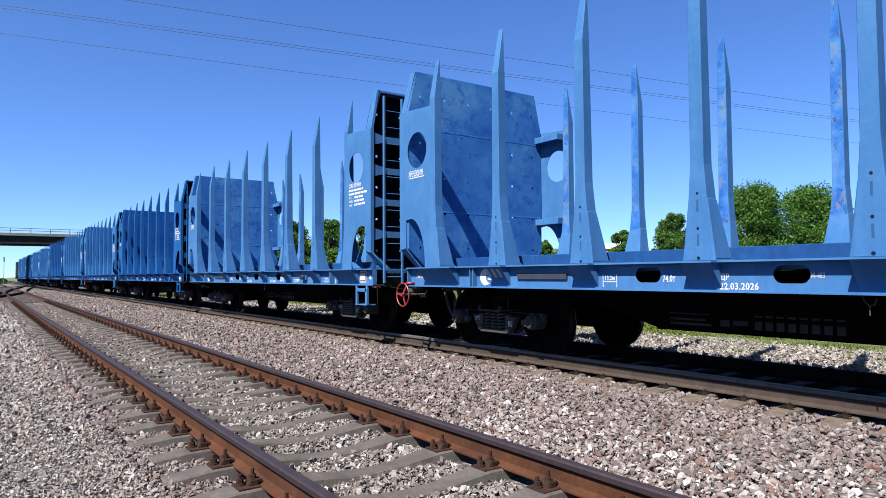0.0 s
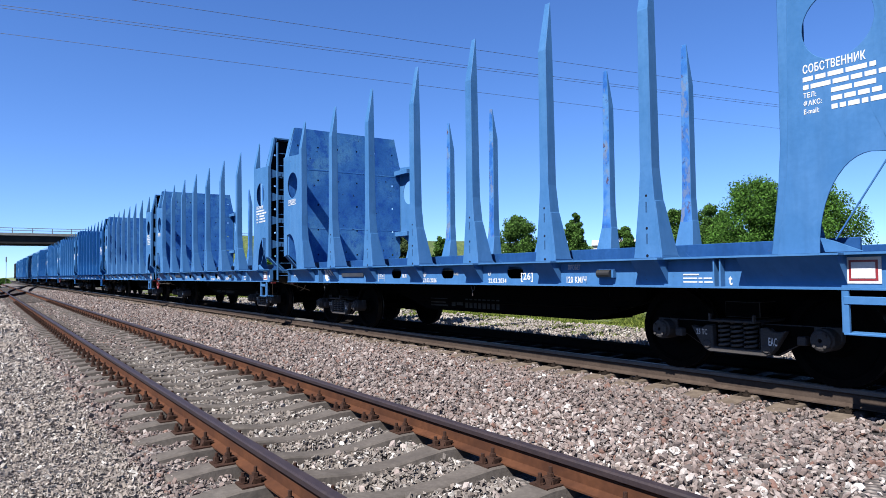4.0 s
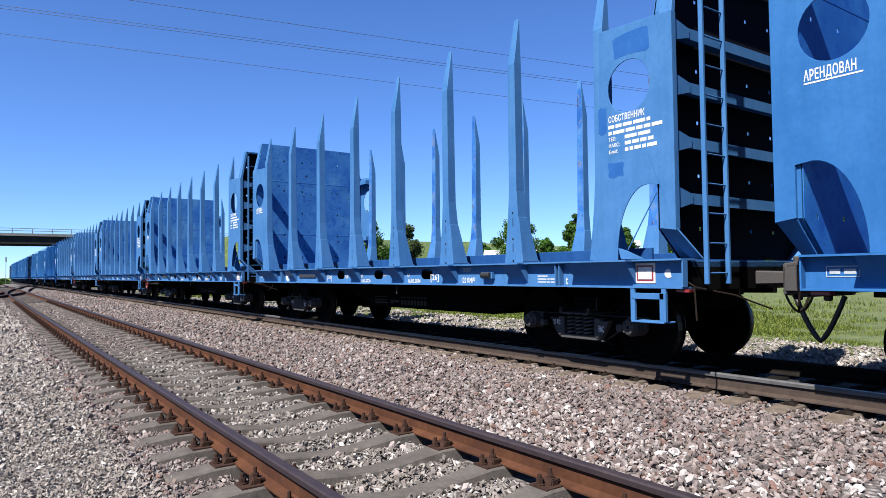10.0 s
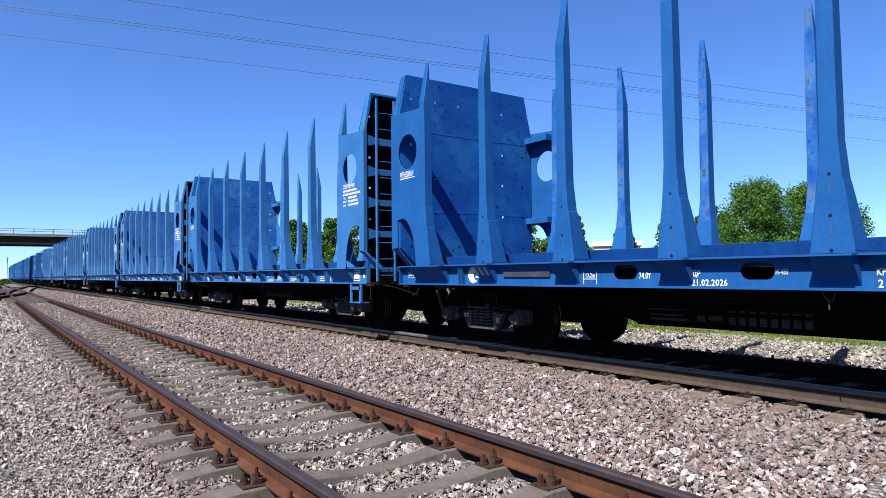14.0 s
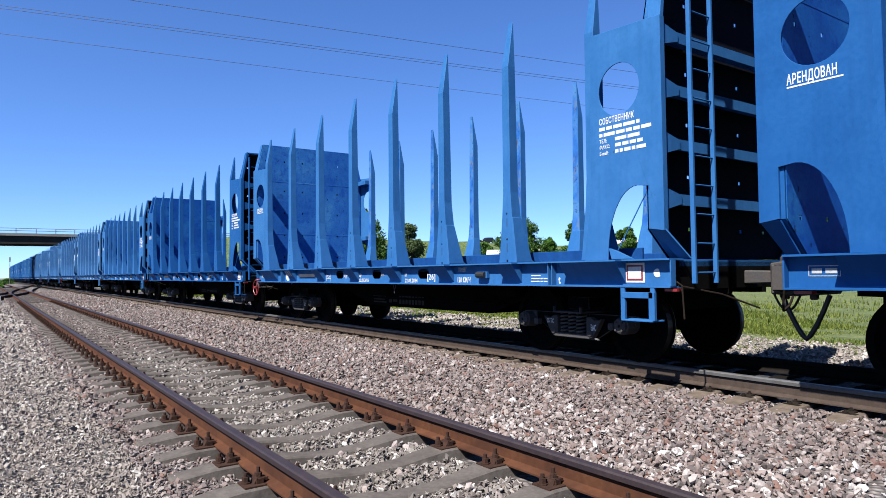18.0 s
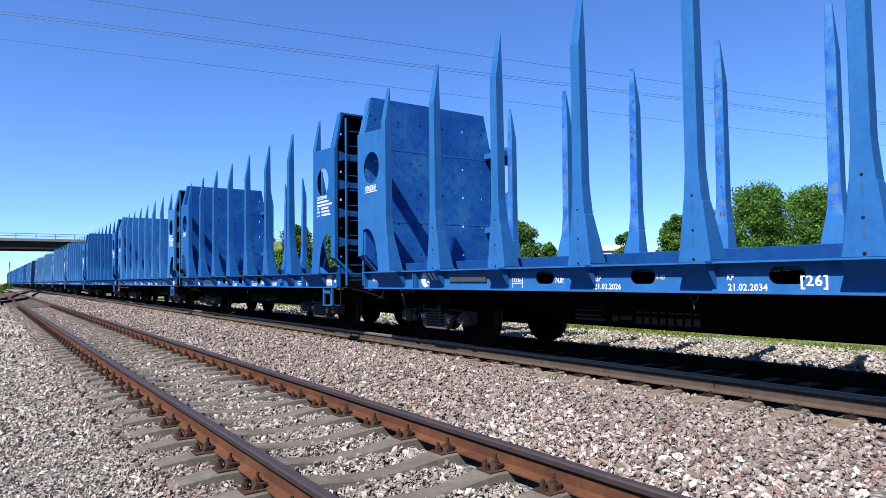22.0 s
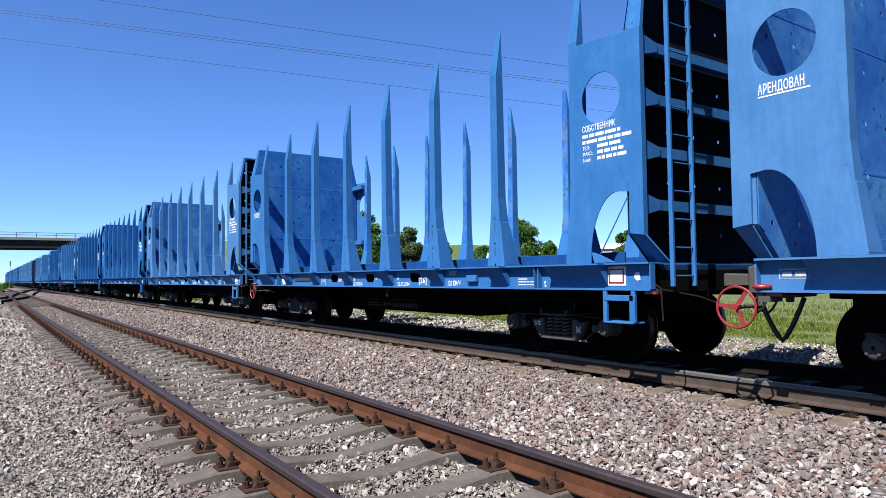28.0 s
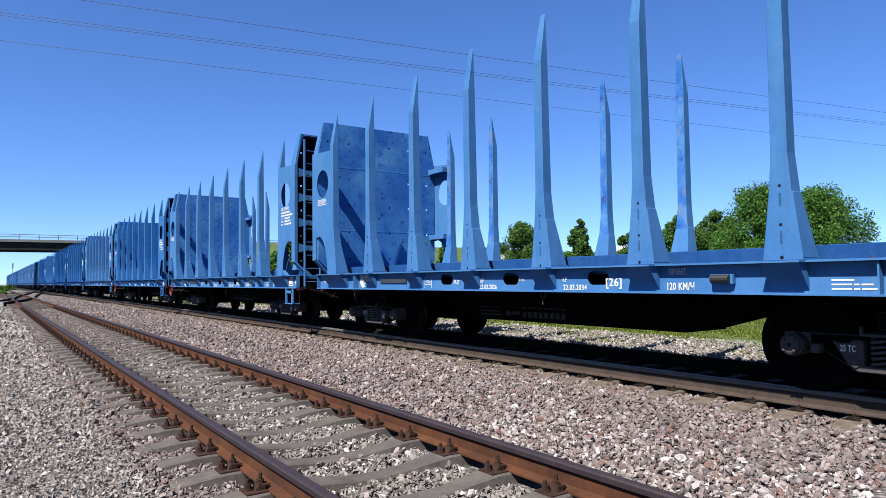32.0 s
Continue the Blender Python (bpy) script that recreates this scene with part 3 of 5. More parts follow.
def build_stones():
    rng = np.random.default_rng(5)

    def area(x0, x1, y0, y1, density, s0, s1, sink=0.25):
        n = int((x1 - x0) * (y1 - y0) * density)
        x, y = rng.uniform(x0, x1, n), rng.uniform(y0, y1, n)
        s = rng.uniform(s0, s1, n) * rng.choice([0.55, 0.75, 1, 1, 1.3, 1.6], n)
        # hold the rails of the empty track and the sleeper tops clear
        keep = np.ones(n, bool)
        for xr in (1.654, 3.247, X2 - GAUGE / 2):
            keep &= np.abs(x - xr) > 0.11 + s * 0.5
        ph = ((y - 4.46) / 0.617 + 0.5) % 1 - 0.5
        inside = (x > X1 - 1.12) & (x < X1 + 1.30)
        near_seat = (np.abs(x - 1.654) < 0.42) | (np.abs(x - 3.247) < 0.42)
        keep &= ~(inside & (np.abs(ph) < np.where(near_seat, 0.21, 0.155)))
        ph2 = ((y - 5.459) / 0.495 + 0.5) % 1 - 0.5
        keep &= ~((x > X2 - 1.36) & (x < X2 - 0.7) & (np.abs(ph2) < 0.23) & (rng.uniform(0, 1, n) < 0.86))
        x, y, s = x[keep], y[keep], s[keep]
        z = ground_height(x, y) + s * (0.36 - sink) + rng.uniform(-0.016, 0.034, len(x))
        return np.stack([x, y, z], 1), s

    def join(*sets):
        return np.concatenate([a[0] for a in sets]), np.concatenate([a[1] for a in sets])

    p, s = join(area(0.95, 1.65, 2.6, 7.5, 1500, 0.022, 0.046), area(3.25, 6.9, 2.0, 7.5, 1150, 0.030, 0.056), area(0.9, 1.65, 7.5, 14, 520, 0.045, 0.07), area(3.25, 6.9, 7.5, 14, 720, 0.036, 0.064), area(0.9, 3.4, 14, 30, 230, 0.042, 0.066), area(3.4, 6.8, 14, 30, 230, 0.048, 0.08), area(1.0, 6.8, 30, 80, 55, 0.065, 0.11))
    scatter_stones("ballast_stones", "loose grey and pinkish crushed ballast stones", STONE, p, s, 11)
    p, s = join(area(3.45, 5.0, 1.6, 5.2, 300, 0.03, 0.055, 0.1), area(1.7, 3.2, 2.5, 9, 45, 0.036, 0.06, 0.1), area(3.4, 6.2, 5.2, 11, 22, 0.036, 0.065, 0.1))
    far = rng.normal(0, 0.35, len(p)) + np.abs(p[:, 0] - 4.2) < 0.75
    far |= p[:, 0] < 3.3
    far |= p[:, 1] > 5.2
    scatter_stones("pale_stones", "scattered whitish limestone pieces on the ballast", STONE_LIGHT, p[far], s[far], 17)
    p, s = join(area(1.65, 3.25, 1.8, 8, 1750, 0.020, 0.045), area(1.65, 3.25, 8, 14, 640, 0.034, 0.058))
    scatter_stones("track_gravel", "grey-brown gravel between the rails of the empty track", STONE_TRACK, p, s, 19, True)
    p, s = join(area(-1.3, 1.0, 2.9, 7, 3000, 0.014, 0.030), area(-2.3, 1.0, 7, 12, 1100, 0.022, 0.042), area(-2.5, 1.0, 12, 20, 420, 0.035, 0.06), area(-4, 1.0, 20, 45, 90, 0.06, 0.11), area(-5, 1.0, 45, 90, 18, 0.1, 0.16))
    scatter_stones("fine_gravel", "pale grey fine gravel beside the empty track", STONE_FINE, p, s, 12, True)
    p, s = join(area(10.2, 14.0, 2.5, 16, 150, 0.04, 0.07), area(10.2, 14, 16, 45, 45, 0.07, 0.11))
    scatter_stones("far_ballast_stones", "light grey ballast stones beyond the train", STONE_FINE, p, s, 13, True)


build_stones()


# ---- tracks ----
def rail_outline(x, top):
    """Outline of a flat-bottomed rail, 180 mm high."""
    h = [(-0.075, -0.18), (0.075, -0.18), (0.075, -0.168), (0.012, -0.145), (0.009, -0.06), (0.034, -0.045), (0.0365, -0.012), (0.028, 0.0),
         (-0.028, 0.0), (-0.0365, -0.012), (-0.034, -0.045), (-0.009, -0.06), (-0.012, -0.145), (-0.075, -0.168)]
    return [(x + a, top + b) for a, b in h]


def rail(track, path, top, web, head, label):
    """A rail swept along points of the plan."""
    o = rail_outline(0, 0)
    k, vs, fs, mi = len(o), [], [], []
    for i, (x, y) in enumerate(path):
        a, b = path[max(i - 1, 0)], path[min(i + 1, len(path) - 1)]
        d = Vector((b[0] - a[0], b[1] - a[1])).normalized()
        vs += [(x + d.y * u, y - d.x * u, top + w) for u, w in o]
    for i in range(len(path) - 1):
        for j in range(k):
            fs.append((i * k + j, i * k + (j + 1) % k, (i + 1) * k + (j + 1) % k, (i + 1) * k + j))
            mi.append(1 if j in (5, 6, 7, 8, 9) else 0)
    fs += [tuple(range(k)), tuple(range((len(path) - 1) * k, len(path) * k))]
    mi += [0, 0]
    g = Geo()
    g.v, g.f, g.mi = vs, fs, mi
    return part("rail", g.mesh("rail", web, head), track, label)


def straight(x, y0=-30, y1=420, n=40):
    return [(x, y0 + (y1 - y0) * i / n) for i in range(n + 1)]


TRACK1 = tagged(empty("empty_track"), "empty railway track with rusty rails on concrete sleepers", "railway track", kind="structure")
TRACK2 = tagged(empty("train_track"), "railway track under the train with worn bright rails", "railway track", kind="structure")
TRACK3 = tagged(empty("crossover_track"), "dark rails of a crossover between the tracks", "railway track", kind="structure")
for x in (1.654, 3.247):
    rail(TRACK1, straight(x), RAIL1, RUST, RAILTOP, "rusty brown running rail of the empty track")
rail(TRACK2, straight(X2 - GAUGE / 2), RAIL2, RAILWEB2, RAILTOP2, "rail polished on top, grey-brown web, under the train")
# far rail coloured near black to hold the shade under the wagons
rail(TRACK2, straight(X2 + GAUGE / 2), RAIL2, RAILSHADE, RAILSHADE, "rail darkened for the shade under the train")


def bend(x0, y0, x1, y1, n=30):
    """An s-curve in plan from one track to another."""
    out = []
    for i in range(n + 1):
        t = i / n
        s = t * t * (3 - 2 * t)
        out.append((x0 + (x1 - x0) * s, y0 + (y1 - y0) * t))
    return out


for off in (0, GAUGE):
    rail(TRACK3, bend(1.654 + off, 60, X2 - GAUGE / 2 + off, 150), RAIL1, RUST, RAILTOP, "dark rail of the crossover to the train's track")
    rail(TRACK3, bend(-3.2 + off, 36, 1.654 + off, 74), RAIL1, RUST, RAILTOP, "dark rail of the side track joining from the yard")


def sleeper_mesh(mat, half=1.35):
    """A concrete sleeper, thick at the seats and lower in the middle; its top at the seats is z = 0."""
    g = Geo()
    st = [(-half, -0.025, 0.095), (-1.05, 0.008, 0.105), (-0.60, 0.012, 0.105), (-0.42, -0.008, 0.095), (-0.22, -0.034, 0.085), (0, -0.044, 0.082)]
    st += [(-x, z, w) for x, z, w in reversed(st[:-1])]
    vs, fs = [], []
    for x, z, w in st:
        vs += [(x, -0.145, -0.2), (x, 0.145, -0.2), (x, w, z), (x, -w, z)]
    for i in range(len(st) - 1):
        for j in range(4):
            fs.append((i * 4 + j, i * 4 + (j + 1) % 4, i * 4 + 4 + (j + 1) % 4, i * 4 + 4 + j))
    fs += [(0, 1, 2, 3), (40, 41, 42, 43)]
    return g.add(vs, fs).mesh("sleeper", mat, bevel=0.012)


def fastening_mesh(mat):
    """A base plate with two clamps and bolts, at the foot of a rail; z = 0 is the sleeper's top."""
    g = Geo()
    g.box(-0.225, 0.225, -0.085, 0.085, 0.0, 0.02)
    for s in (-1, 1):
        g.box(s * 0.085, s * 0.135, -0.05, 0.05, 0.02, 0.055)
        g.hexa([(s * a, b, c) for a, b, c in ((0.055, -0.04, 0.036), (0.15, -0.04, 0.02), (0.15, 0.04, 0.02), (0.055, 0.04, 0.036),
                                              (0.055, -0.04, 0.052), (0.13, -0.04, 0.062), (0.13, 0.04, 0.062), (0.055, 0.04, 0.052))])
        g.cyl((s * 0.108, 0, 0.06), (s * 0.108, 0, 0.085), 0.026, 6)
        g.cyl((s * 0.108, 0, 0.085), (s * 0.108, 0, 0.125), 0.013, 8)
        g.cyl((s * 0.188, 0.02, 0.018), (s * 0.188, 0.02, 0.030), 0.036, 10)
        g.cyl((s * 0.188, 0.02, 0.030), (s * 0.188, 0.02, 0.064), 0.026, 6)
        g.cyl((s * 0.188, 0.02, 0.064), (s * 0.188, 0.02, 0.092), 0.014, 8)
    return g.mesh("fastening", mat)


def lay_sleepers():
    sm, fm = sleeper_mesh(CONCRETE), fastening_mesh(FASTENER)
    rng = random.Random(4)
    seat = RAIL1 - 0.189
    for i in range(-18, 66):
        y = 4.46 + 0.617 * i
        s = part("sleeper", sm, TRACK1, m=pose(X1, y, seat + rng.uniform(-0.004, 0.004), 0, 0, rng.uniform(-0.5, 0.5)))
        for x in (1.654, 3.247):
            part("fastening", fm, s, m=pose(x - X1, 0, 0))
    tm, fm2 = sleeper_mesh(TIMBER), fastening_mesh(CLIP)
    for v in fm2.vertices:
        v.co.z *= 0.45
    for i in range(-24, 90):
        y = 5.459 + 0.495 * i
        s = part("sleeper", tm, TRACK2, m=pose(X2, y, RAIL2 - 0.21 + rng.uniform(-0.012, 0.004), rng.uniform(-0.8, 0.8), 0, rng.uniform(-1.6, 1.6)))
        part("fastening", fm2, s, m=pose(-GAUGE / 2, 0, 0))
    g, g2 = Geo(), Geo()
    for i in list(range(-54, -18)) + list(range(66, 170)):
        y = 4.46 + 0.617 * i
        g.box(X1 - 1.35, X1 + 1.35, y - 0.12, y + 0.12, seat - 0.15, seat)
    for i in list(range(-68, -24)) + list(range(90, 260)):
        y = 5.459 + 0.495 * i
        g2.box(X2 - 1.35, X2 + 1.35, y - 0.11, y + 0.11, -0.4, RAIL2 - 0.2)
    tagged(part("distant_sleepers", g.mesh("distant_sleepers", CONCRETE), TRACK1), kind="stuff")
    tagged(part("distant_sleepers", g2.mesh("distant_sleepers", TIMBER), TRACK2), kind="stuff")


lay_sleepers()

# ---- timber wagon ----
# own axes: y ahead along the train, x across; the side at -x faces the camera
DECK = 1.28
STAKES = [5.91 - 1.642 * i for i in range(7)]
REAR_STAKE = -5.55
# the body rides a little above the bogies; its two sides stand apart from the middle
BODY, NEAR, FAR = pose(0, 0, 0.03), pose(-0.17, 0, 0.03), pose(0.17, 0, 0.03)
BOGIES = (4.98, -4.66)
HALF_BASE = 0.91
AXLES = [b + s * HALF_BASE for b in BOGIES for s in (1, -1)]


def stake_mesh(side, mat, inner):
    """A tall box-section stake: wide foot, straight shaft, top cut back towards the load."""
    g = Geo()
    # height, half width along the wagon, outer and inner distance from the centre line
    sec = [(DECK, 0.192, 1.46, 1.10), (1.34, 0.180, 1.46, 1.165), (1.42, 0.167, 1.46, 1.215), (1.55, 0.152, 1.46, 1.25), (1.95, 0.106, 1.46, 1.285), (2.3, 0.080, 1.46, 1.305),
           (4.12, 0.072, 1.46, 1.325), (4.795, 0.047, 1.340, 1.325)]
    vs, fs, mi = [], [], []
    for z, w, o, i in sec:
        vs += [(side * o, -w, z), (side * o, w, z), (side * i, w, z), (side * i, -w, z)]
    for k in range(len(sec) - 1):
        for j in range(4):
            fs.append((k * 4 + j, k * 4 + (j + 1) % 4, k * 4 + 4 + (j + 1) % 4, k * 4 + 4 + j))
            mi.append(1 if j == 2 else 0)
    fs += [(0, 1, 2, 3), (28, 29, 30, 31)]
    mi += [0, 0]
    g.v, g.f, g.mi = vs, fs, mi
    # welded doubling plate on the faces along the wagon
    for s in (-1, 1):
        g.hexa([(side * a, s * b, c) for a, b, c in ((1.452, 0.0, 1.3), (1.452, 0.191, 1.3), (1.15, 0.191, 1.3), (1.15, 0.0, 1.3),
                                                     (1.452, 0.0, 1.93), (1.452, 0.1135, 1.93), (1.285, 0.1135, 1.93), (1.285, 0.0, 1.93))])
    return g.mesh("stake", mat, inner, bevel=0.006)


def dot_mesh():
    """A bolt hole with its slot, seen as dark marks on the outer face."""
    g = Geo()
    for z, r in ((1.31, 0.018), (1.62, 0.016), (1.99, 0.015)):
        g.cyl((-1.4615, 0, z), (-1.455, 0, z), r, 10)
    for z in (1.44, 1.80):
        g.box(-1.4612, -1.455, -0.011, 0.011, z, z + 0.12, 1)
    return g.mesh("bolt_mark", SLOT, FADED)


def bracket_mesh(side, wide=0.175):
    """The bracket that carries a stake below the deck."""
    g = Geo()
    g.hexa([(side * a, b, c) for a, b, c in ((1.32, -wide, 0.974), (1.345, -wide, 0.974), (1.345, wide, 0.974), (1.32, wide, 0.974),
                                             (1.32, -wide, 1.26), (1.56, -wide, 1.26), (1.56, wide, 1.26), (1.32, wide, 1.26))])
    g.box(*sorted((side * 1.44, side * 1.575)), -wide - 0.02, wide + 0.02, 1.2605, 1.279)
    return g.mesh("bracket", BLUE)


def sill_mesh(side):
    """A channel with slots through its web, flanges outwards."""
    g = Geo()
    slots = []
    for y in (1.70, 0.08, -1.58):
        slots.append(arc(y + 0.10, 1.135, 0.075, 0.085, -90, 90, 6) + arc(y - 0.10, 1.135, 0.075, 0.085, 90, 270, 6))
    g.prism([(-6.65, 0.97), (6.73, 0.97), (6.73, 1.27), (-6.65, 1.27)], slots, "x", side * 1.36, side * 1.347)
    g.box(*sorted((side * 1.20, side * 1.465)), -6.65, 6.73, 1.262, 1.282)
    g.box(*sorted((side * 1.20, side * 1.455)), -6.65, 6.73, 0.955, 0.972)
    for y in (6.73, -6.65, 4.93, 4.86, -4.74, -4.81):
        g.box(*sorted((side * 1.355, side * 1.44)), y - 0.008, y + 0.008, 0.972, 1.262)
    return g.mesh("side_sill", BLUE)


def end_plate_parts(side, front):
    """The big side plate of a bulkhead, with a round hole and an arched opening, and the pieces welded to it."""
    g = Geo()
    if front:
        hole = arc(6.38 if side < 0 else 6.22, 3.31, 0.30, 0.31, 0, 360, 32)[:-1]
        a = arc(6.58, 1.30, 0.44, 0.83, 180, 90, 12)
        out = [(5.74, DECK), (6.14, DECK)] + a + [(6.74, 2.11), (6.74, 1.62), (6.94, 1.59), (6.94, 4.065), (5.93, 4.0), (5.88, 2.2), (5.82, 1.8)]
    else:
        hole = arc(-6.0, 3.31, 0.30, 0.31, 0, 360, 32)[:-1]
        a = arc(-6.24, 1.30, 0.44, 0.83, 0, 90, 12)
        out = [(-5.42, DECK), (-5.80, DECK)] + a + [(-6.40, 2.11), (-6.40, 1.62), (-6.60, 1.59), (-6.60, 4.01), (-5.58, 4.065), (-5.54, 2.2), (-5.50, 1.8)]
    g.prism(out, [hole], "x", side * 1.462, side * 1.448)
    made = {"side_plate": g.mesh("side_plate", BLUE, bevel=0.003)}
    e, q = (6.94, 6.74) if front else (-6.60, -6.40)
    inch = math.copysign(0.012, e)
    g = Geo().box(*sorted((side * 1.385, side * 1.447)), *sorted((e, e - inch)), 1.60, 4.0)
    made["edge_flange"] = g.mesh("edge_flange", BLUE)
    made["leg_flange"] = Geo().box(*sorted((side * 1.30, side * 1.447)), *sorted((q, q + inch)), 1.62, 2.11).mesh("leg_flange", BLUE)
    w = 6.88 if front else -6.76
    u = math.copysign(0.16, e)
    made["leg_gusset"] = Geo().hexa([(side * a1, b, c) for a1, b, c in ((1.17, w - u * 1.1, DECK), (1.17, w - u * 0.25, DECK), (1.14, w - u * 0.25, DECK), (1.14, w - u * 1.1, DECK),
                                     (1.458, q, 1.61), (1.458, e, 1.61), (1.42, e, 1.61), (1.42, q, 1.61))]).mesh("leg_gusset", BLUE)
    i0, i1 = (6.02, 6.66) if front else (-6.18, -5.6)
    if side > 0:
        made["upper_flange"] = Geo().box(1.24, 1.447, i0, i1, 3.80, 3.92).mesh("upper_flange", BLUE, bevel=0.004)
        made["lower_flange"] = Geo().box(1.24, 1.447, i0, i1, 2.14, 2.26).mesh("lower_flange", BLUE, bevel=0.004)
    t, d = (6.765, 0.17) if front else (-6.45, -0.17)
    k = math.copysign(1, e)
    # a flange down the inner edge, behind the plate
    n0 = 5.96 if front else -5.66
    made["inner_flange"] = Geo().box(*sorted((side * 1.345, side * 1.447)), n0 - 0.006, n0 + 0.006, 1.75, 3.92).mesh("inner_flange", BLUE)
    made["corner_post"] = Geo().hexa([(side * a1, b, c) for a1, b, c in ((1.46, e, 3.95), (1.46, e - d, 3.95), (1.40, e - d, 3.95), (1.40, e, 3.95),
                                      (1.285, t + k * 0.10, 4.80), (1.285, t - k * 0.06, 4.80), (1.235, t - k * 0.06, 4.80), (1.235, t + k * 0.10, 4.80))]).mesh("corner_post", BLUE, bevel=0.003)
    return made


def wall_outline(z0=DECK):
    return [(-1.60, 1.62), (-1.24, z0), (1.24, z0), (1.60, 1.62), (1.60, 4.06), (1.43, 4.80), (-1.43, 4.80), (-1.60, 4.06)]


def wall_mesh(y):
    """The load panel of a bulkhead: welded sheets with two seams."""
    g = Geo()
    s = 1 if y > 0 else -1
    bore = [[(x + a, z + c) for a, c in ((-0.022, -0.022), (0.022, -0.022), (0.022, 0.022), (-0.022, 0.022))] for x in (-1.36, -0.82, -0.28, 0.28, 0.82, 1.36) for z in (1.64, 2.27, 2.90, 3.52, 4.36)]
    g.prism(wall_outline(), bore, "y", y, y + s * 0.008)
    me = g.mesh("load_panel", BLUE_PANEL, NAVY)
    # outer face in near-black navy: the shade between bulkheads put into its colour
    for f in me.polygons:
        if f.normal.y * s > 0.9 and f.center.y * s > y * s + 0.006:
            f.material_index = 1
    return me


def seam_mesh(y):
    """A lapped joint across a load panel."""
    s = 1 if y > 0 else -1
    return Geo().box(-1.58, 1.58, *sorted((y - s * 0.003, y + s * 0.002)), -0.014, 0.014).mesh("seam", BLUE_PANEL, bevel=0.003)


RIB_DEPTH = {1: 0.235, -1: 0.225}


def rib_mesh(y, z):
    """One horizontal rib on the outside of a bulkhead, with gusset ends."""
    g = Geo()
    s = 1 if y > 0 else -1
    d = RIB_DEPTH[s]
    g.box(-1.46, 1.46, *sorted((y + s * 0.02, y + s * (d - 0.014))), z - 0.012, z + 0.012)
    g.box(-1.46, 1.46, *sorted((y + s * (d - 0.012), y + s * d)), z - 0.062, z + 0.062)
    for k in (-1, 1):
        g.hexa([(k * a, b, c) for a, b, c in ((1.28, y + s * d, z - 0.05), (1.55, y + s * d, z - 0.12), (1.55, y + s * (d + 0.01), z - 0.12), (1.28, y + s * (d + 0.01), z - 0.05),
                                              (1.28, y + s * d, z + 0.05), (1.55, y + s * d, z + 0.12), (1.55, y + s * (d + 0.01), z + 0.12), (1.28, y + s * (d + 0.01), z + 0.05))])
    return g.mesh("rib", BLUE)


def wall_frame_mesh(y):
    """Posts and top beam on the outside of a bulkhead."""
    g = Geo()
    s = 1 if y > 0 else -1
    ys = sorted((y + s * 0.021, y + s * (RIB_DEPTH[s] - 0.03)))
    for k in (-1, 1):
        g.hexa([(k * a, b, c) for a, b, c in ((1.15, ys[0], DECK), (1.22, ys[0], DECK), (1.22, ys[1], DECK), (1.15, ys[1], DECK),
                                              (1.53, ys[0], 1.62), (1.60, ys[0], 1.62), (1.60, ys[1], 1.62), (1.53, ys[1], 1.62))])
        g.hexa([(k * a, b, c) for a, b, c in ((1.53, ys[0], 1.62), (1.60, ys[0], 1.62), (1.60, ys[1], 1.62), (1.53, ys[1], 1.62),
                                              (1.53, ys[0], 4.06), (1.60, ys[0], 4.06), (1.60, ys[1], 4.06), (1.53, ys[1], 4.06))])
        g.hexa([(k * a, b, c) for a, b, c in ((1.53, ys[0], 4.06), (1.60, ys[0], 4.06), (1.60, ys[1], 4.06), (1.53, ys[1], 4.06),
                                              (1.36, ys[0], 4.80), (1.43, ys[0], 4.80), (1.43, ys[1], 4.80), (1.36, ys[1], 4.80))])
    g.box(-1.43, 1.43, *ys, 4.76, 4.80)
    return g.mesh("wall_frame", BLUE, bevel=0.004)


def bogie_side_mesh(s):
    """Cast side frame: arched member over the axle boxes, drop centre carrying the spring nest."""
    g = Geo()
    out = [(-0.96, 0.60), (0.96, 0.60), (0.99, 0.51), (0.80, 0.47), (0.66, 0.42), (0.40, 0.27), (-0.40, 0.27), (-0.66, 0.42), (-0.80, 0.47), (-0.99, 0.51)]
    hole = [(-0.235, 0.30), (0.235, 0.30), (0.235, 0.58), (-0.235, 0.58)]
    # arched member in black: the shade below the sill put into its colour
    g.prism(out, [hole], "x", s * 1.0, s * 0.93, 1)
    vee = [(-0.545, 0.545), (-0.48, 0.525), (-0.40, 0.525), (-0.36, 0.56), (-0.27, 0.56), (-0.27, 0.32), (0.27, 0.32), (0.27, 0.56), (0.36, 0.56), (0.40, 0.525), (0.48, 0.525), (0.545, 0.545),
           (0.42, 0.34), (0.37, 0.285), (0.32, 0.262), (-0.32, 0.262), (-0.37, 0.285), (-0.42, 0.34)]
    g.prism(vee, [], "x", s * 1.105, s * 1.01)
    g.box(*sorted((s * 0.95, s * 1.07)), -0.275, 0.275, 0.28, 0.325)
    for k in (-1, 1):
        g.cyl((s * 1.09, k * 0.34, 0.345), (s * 1.12, k * 0.34, 0.345), 0.05, 12)
        g.box(*sorted((s * 1.02, s * 1.12)), k * 0.70 - 0.045, k * 0.70 + 0.045, 0.41, 0.50)
    return g.mesh("side_frame", IRON, BLACK, bevel=0.01)


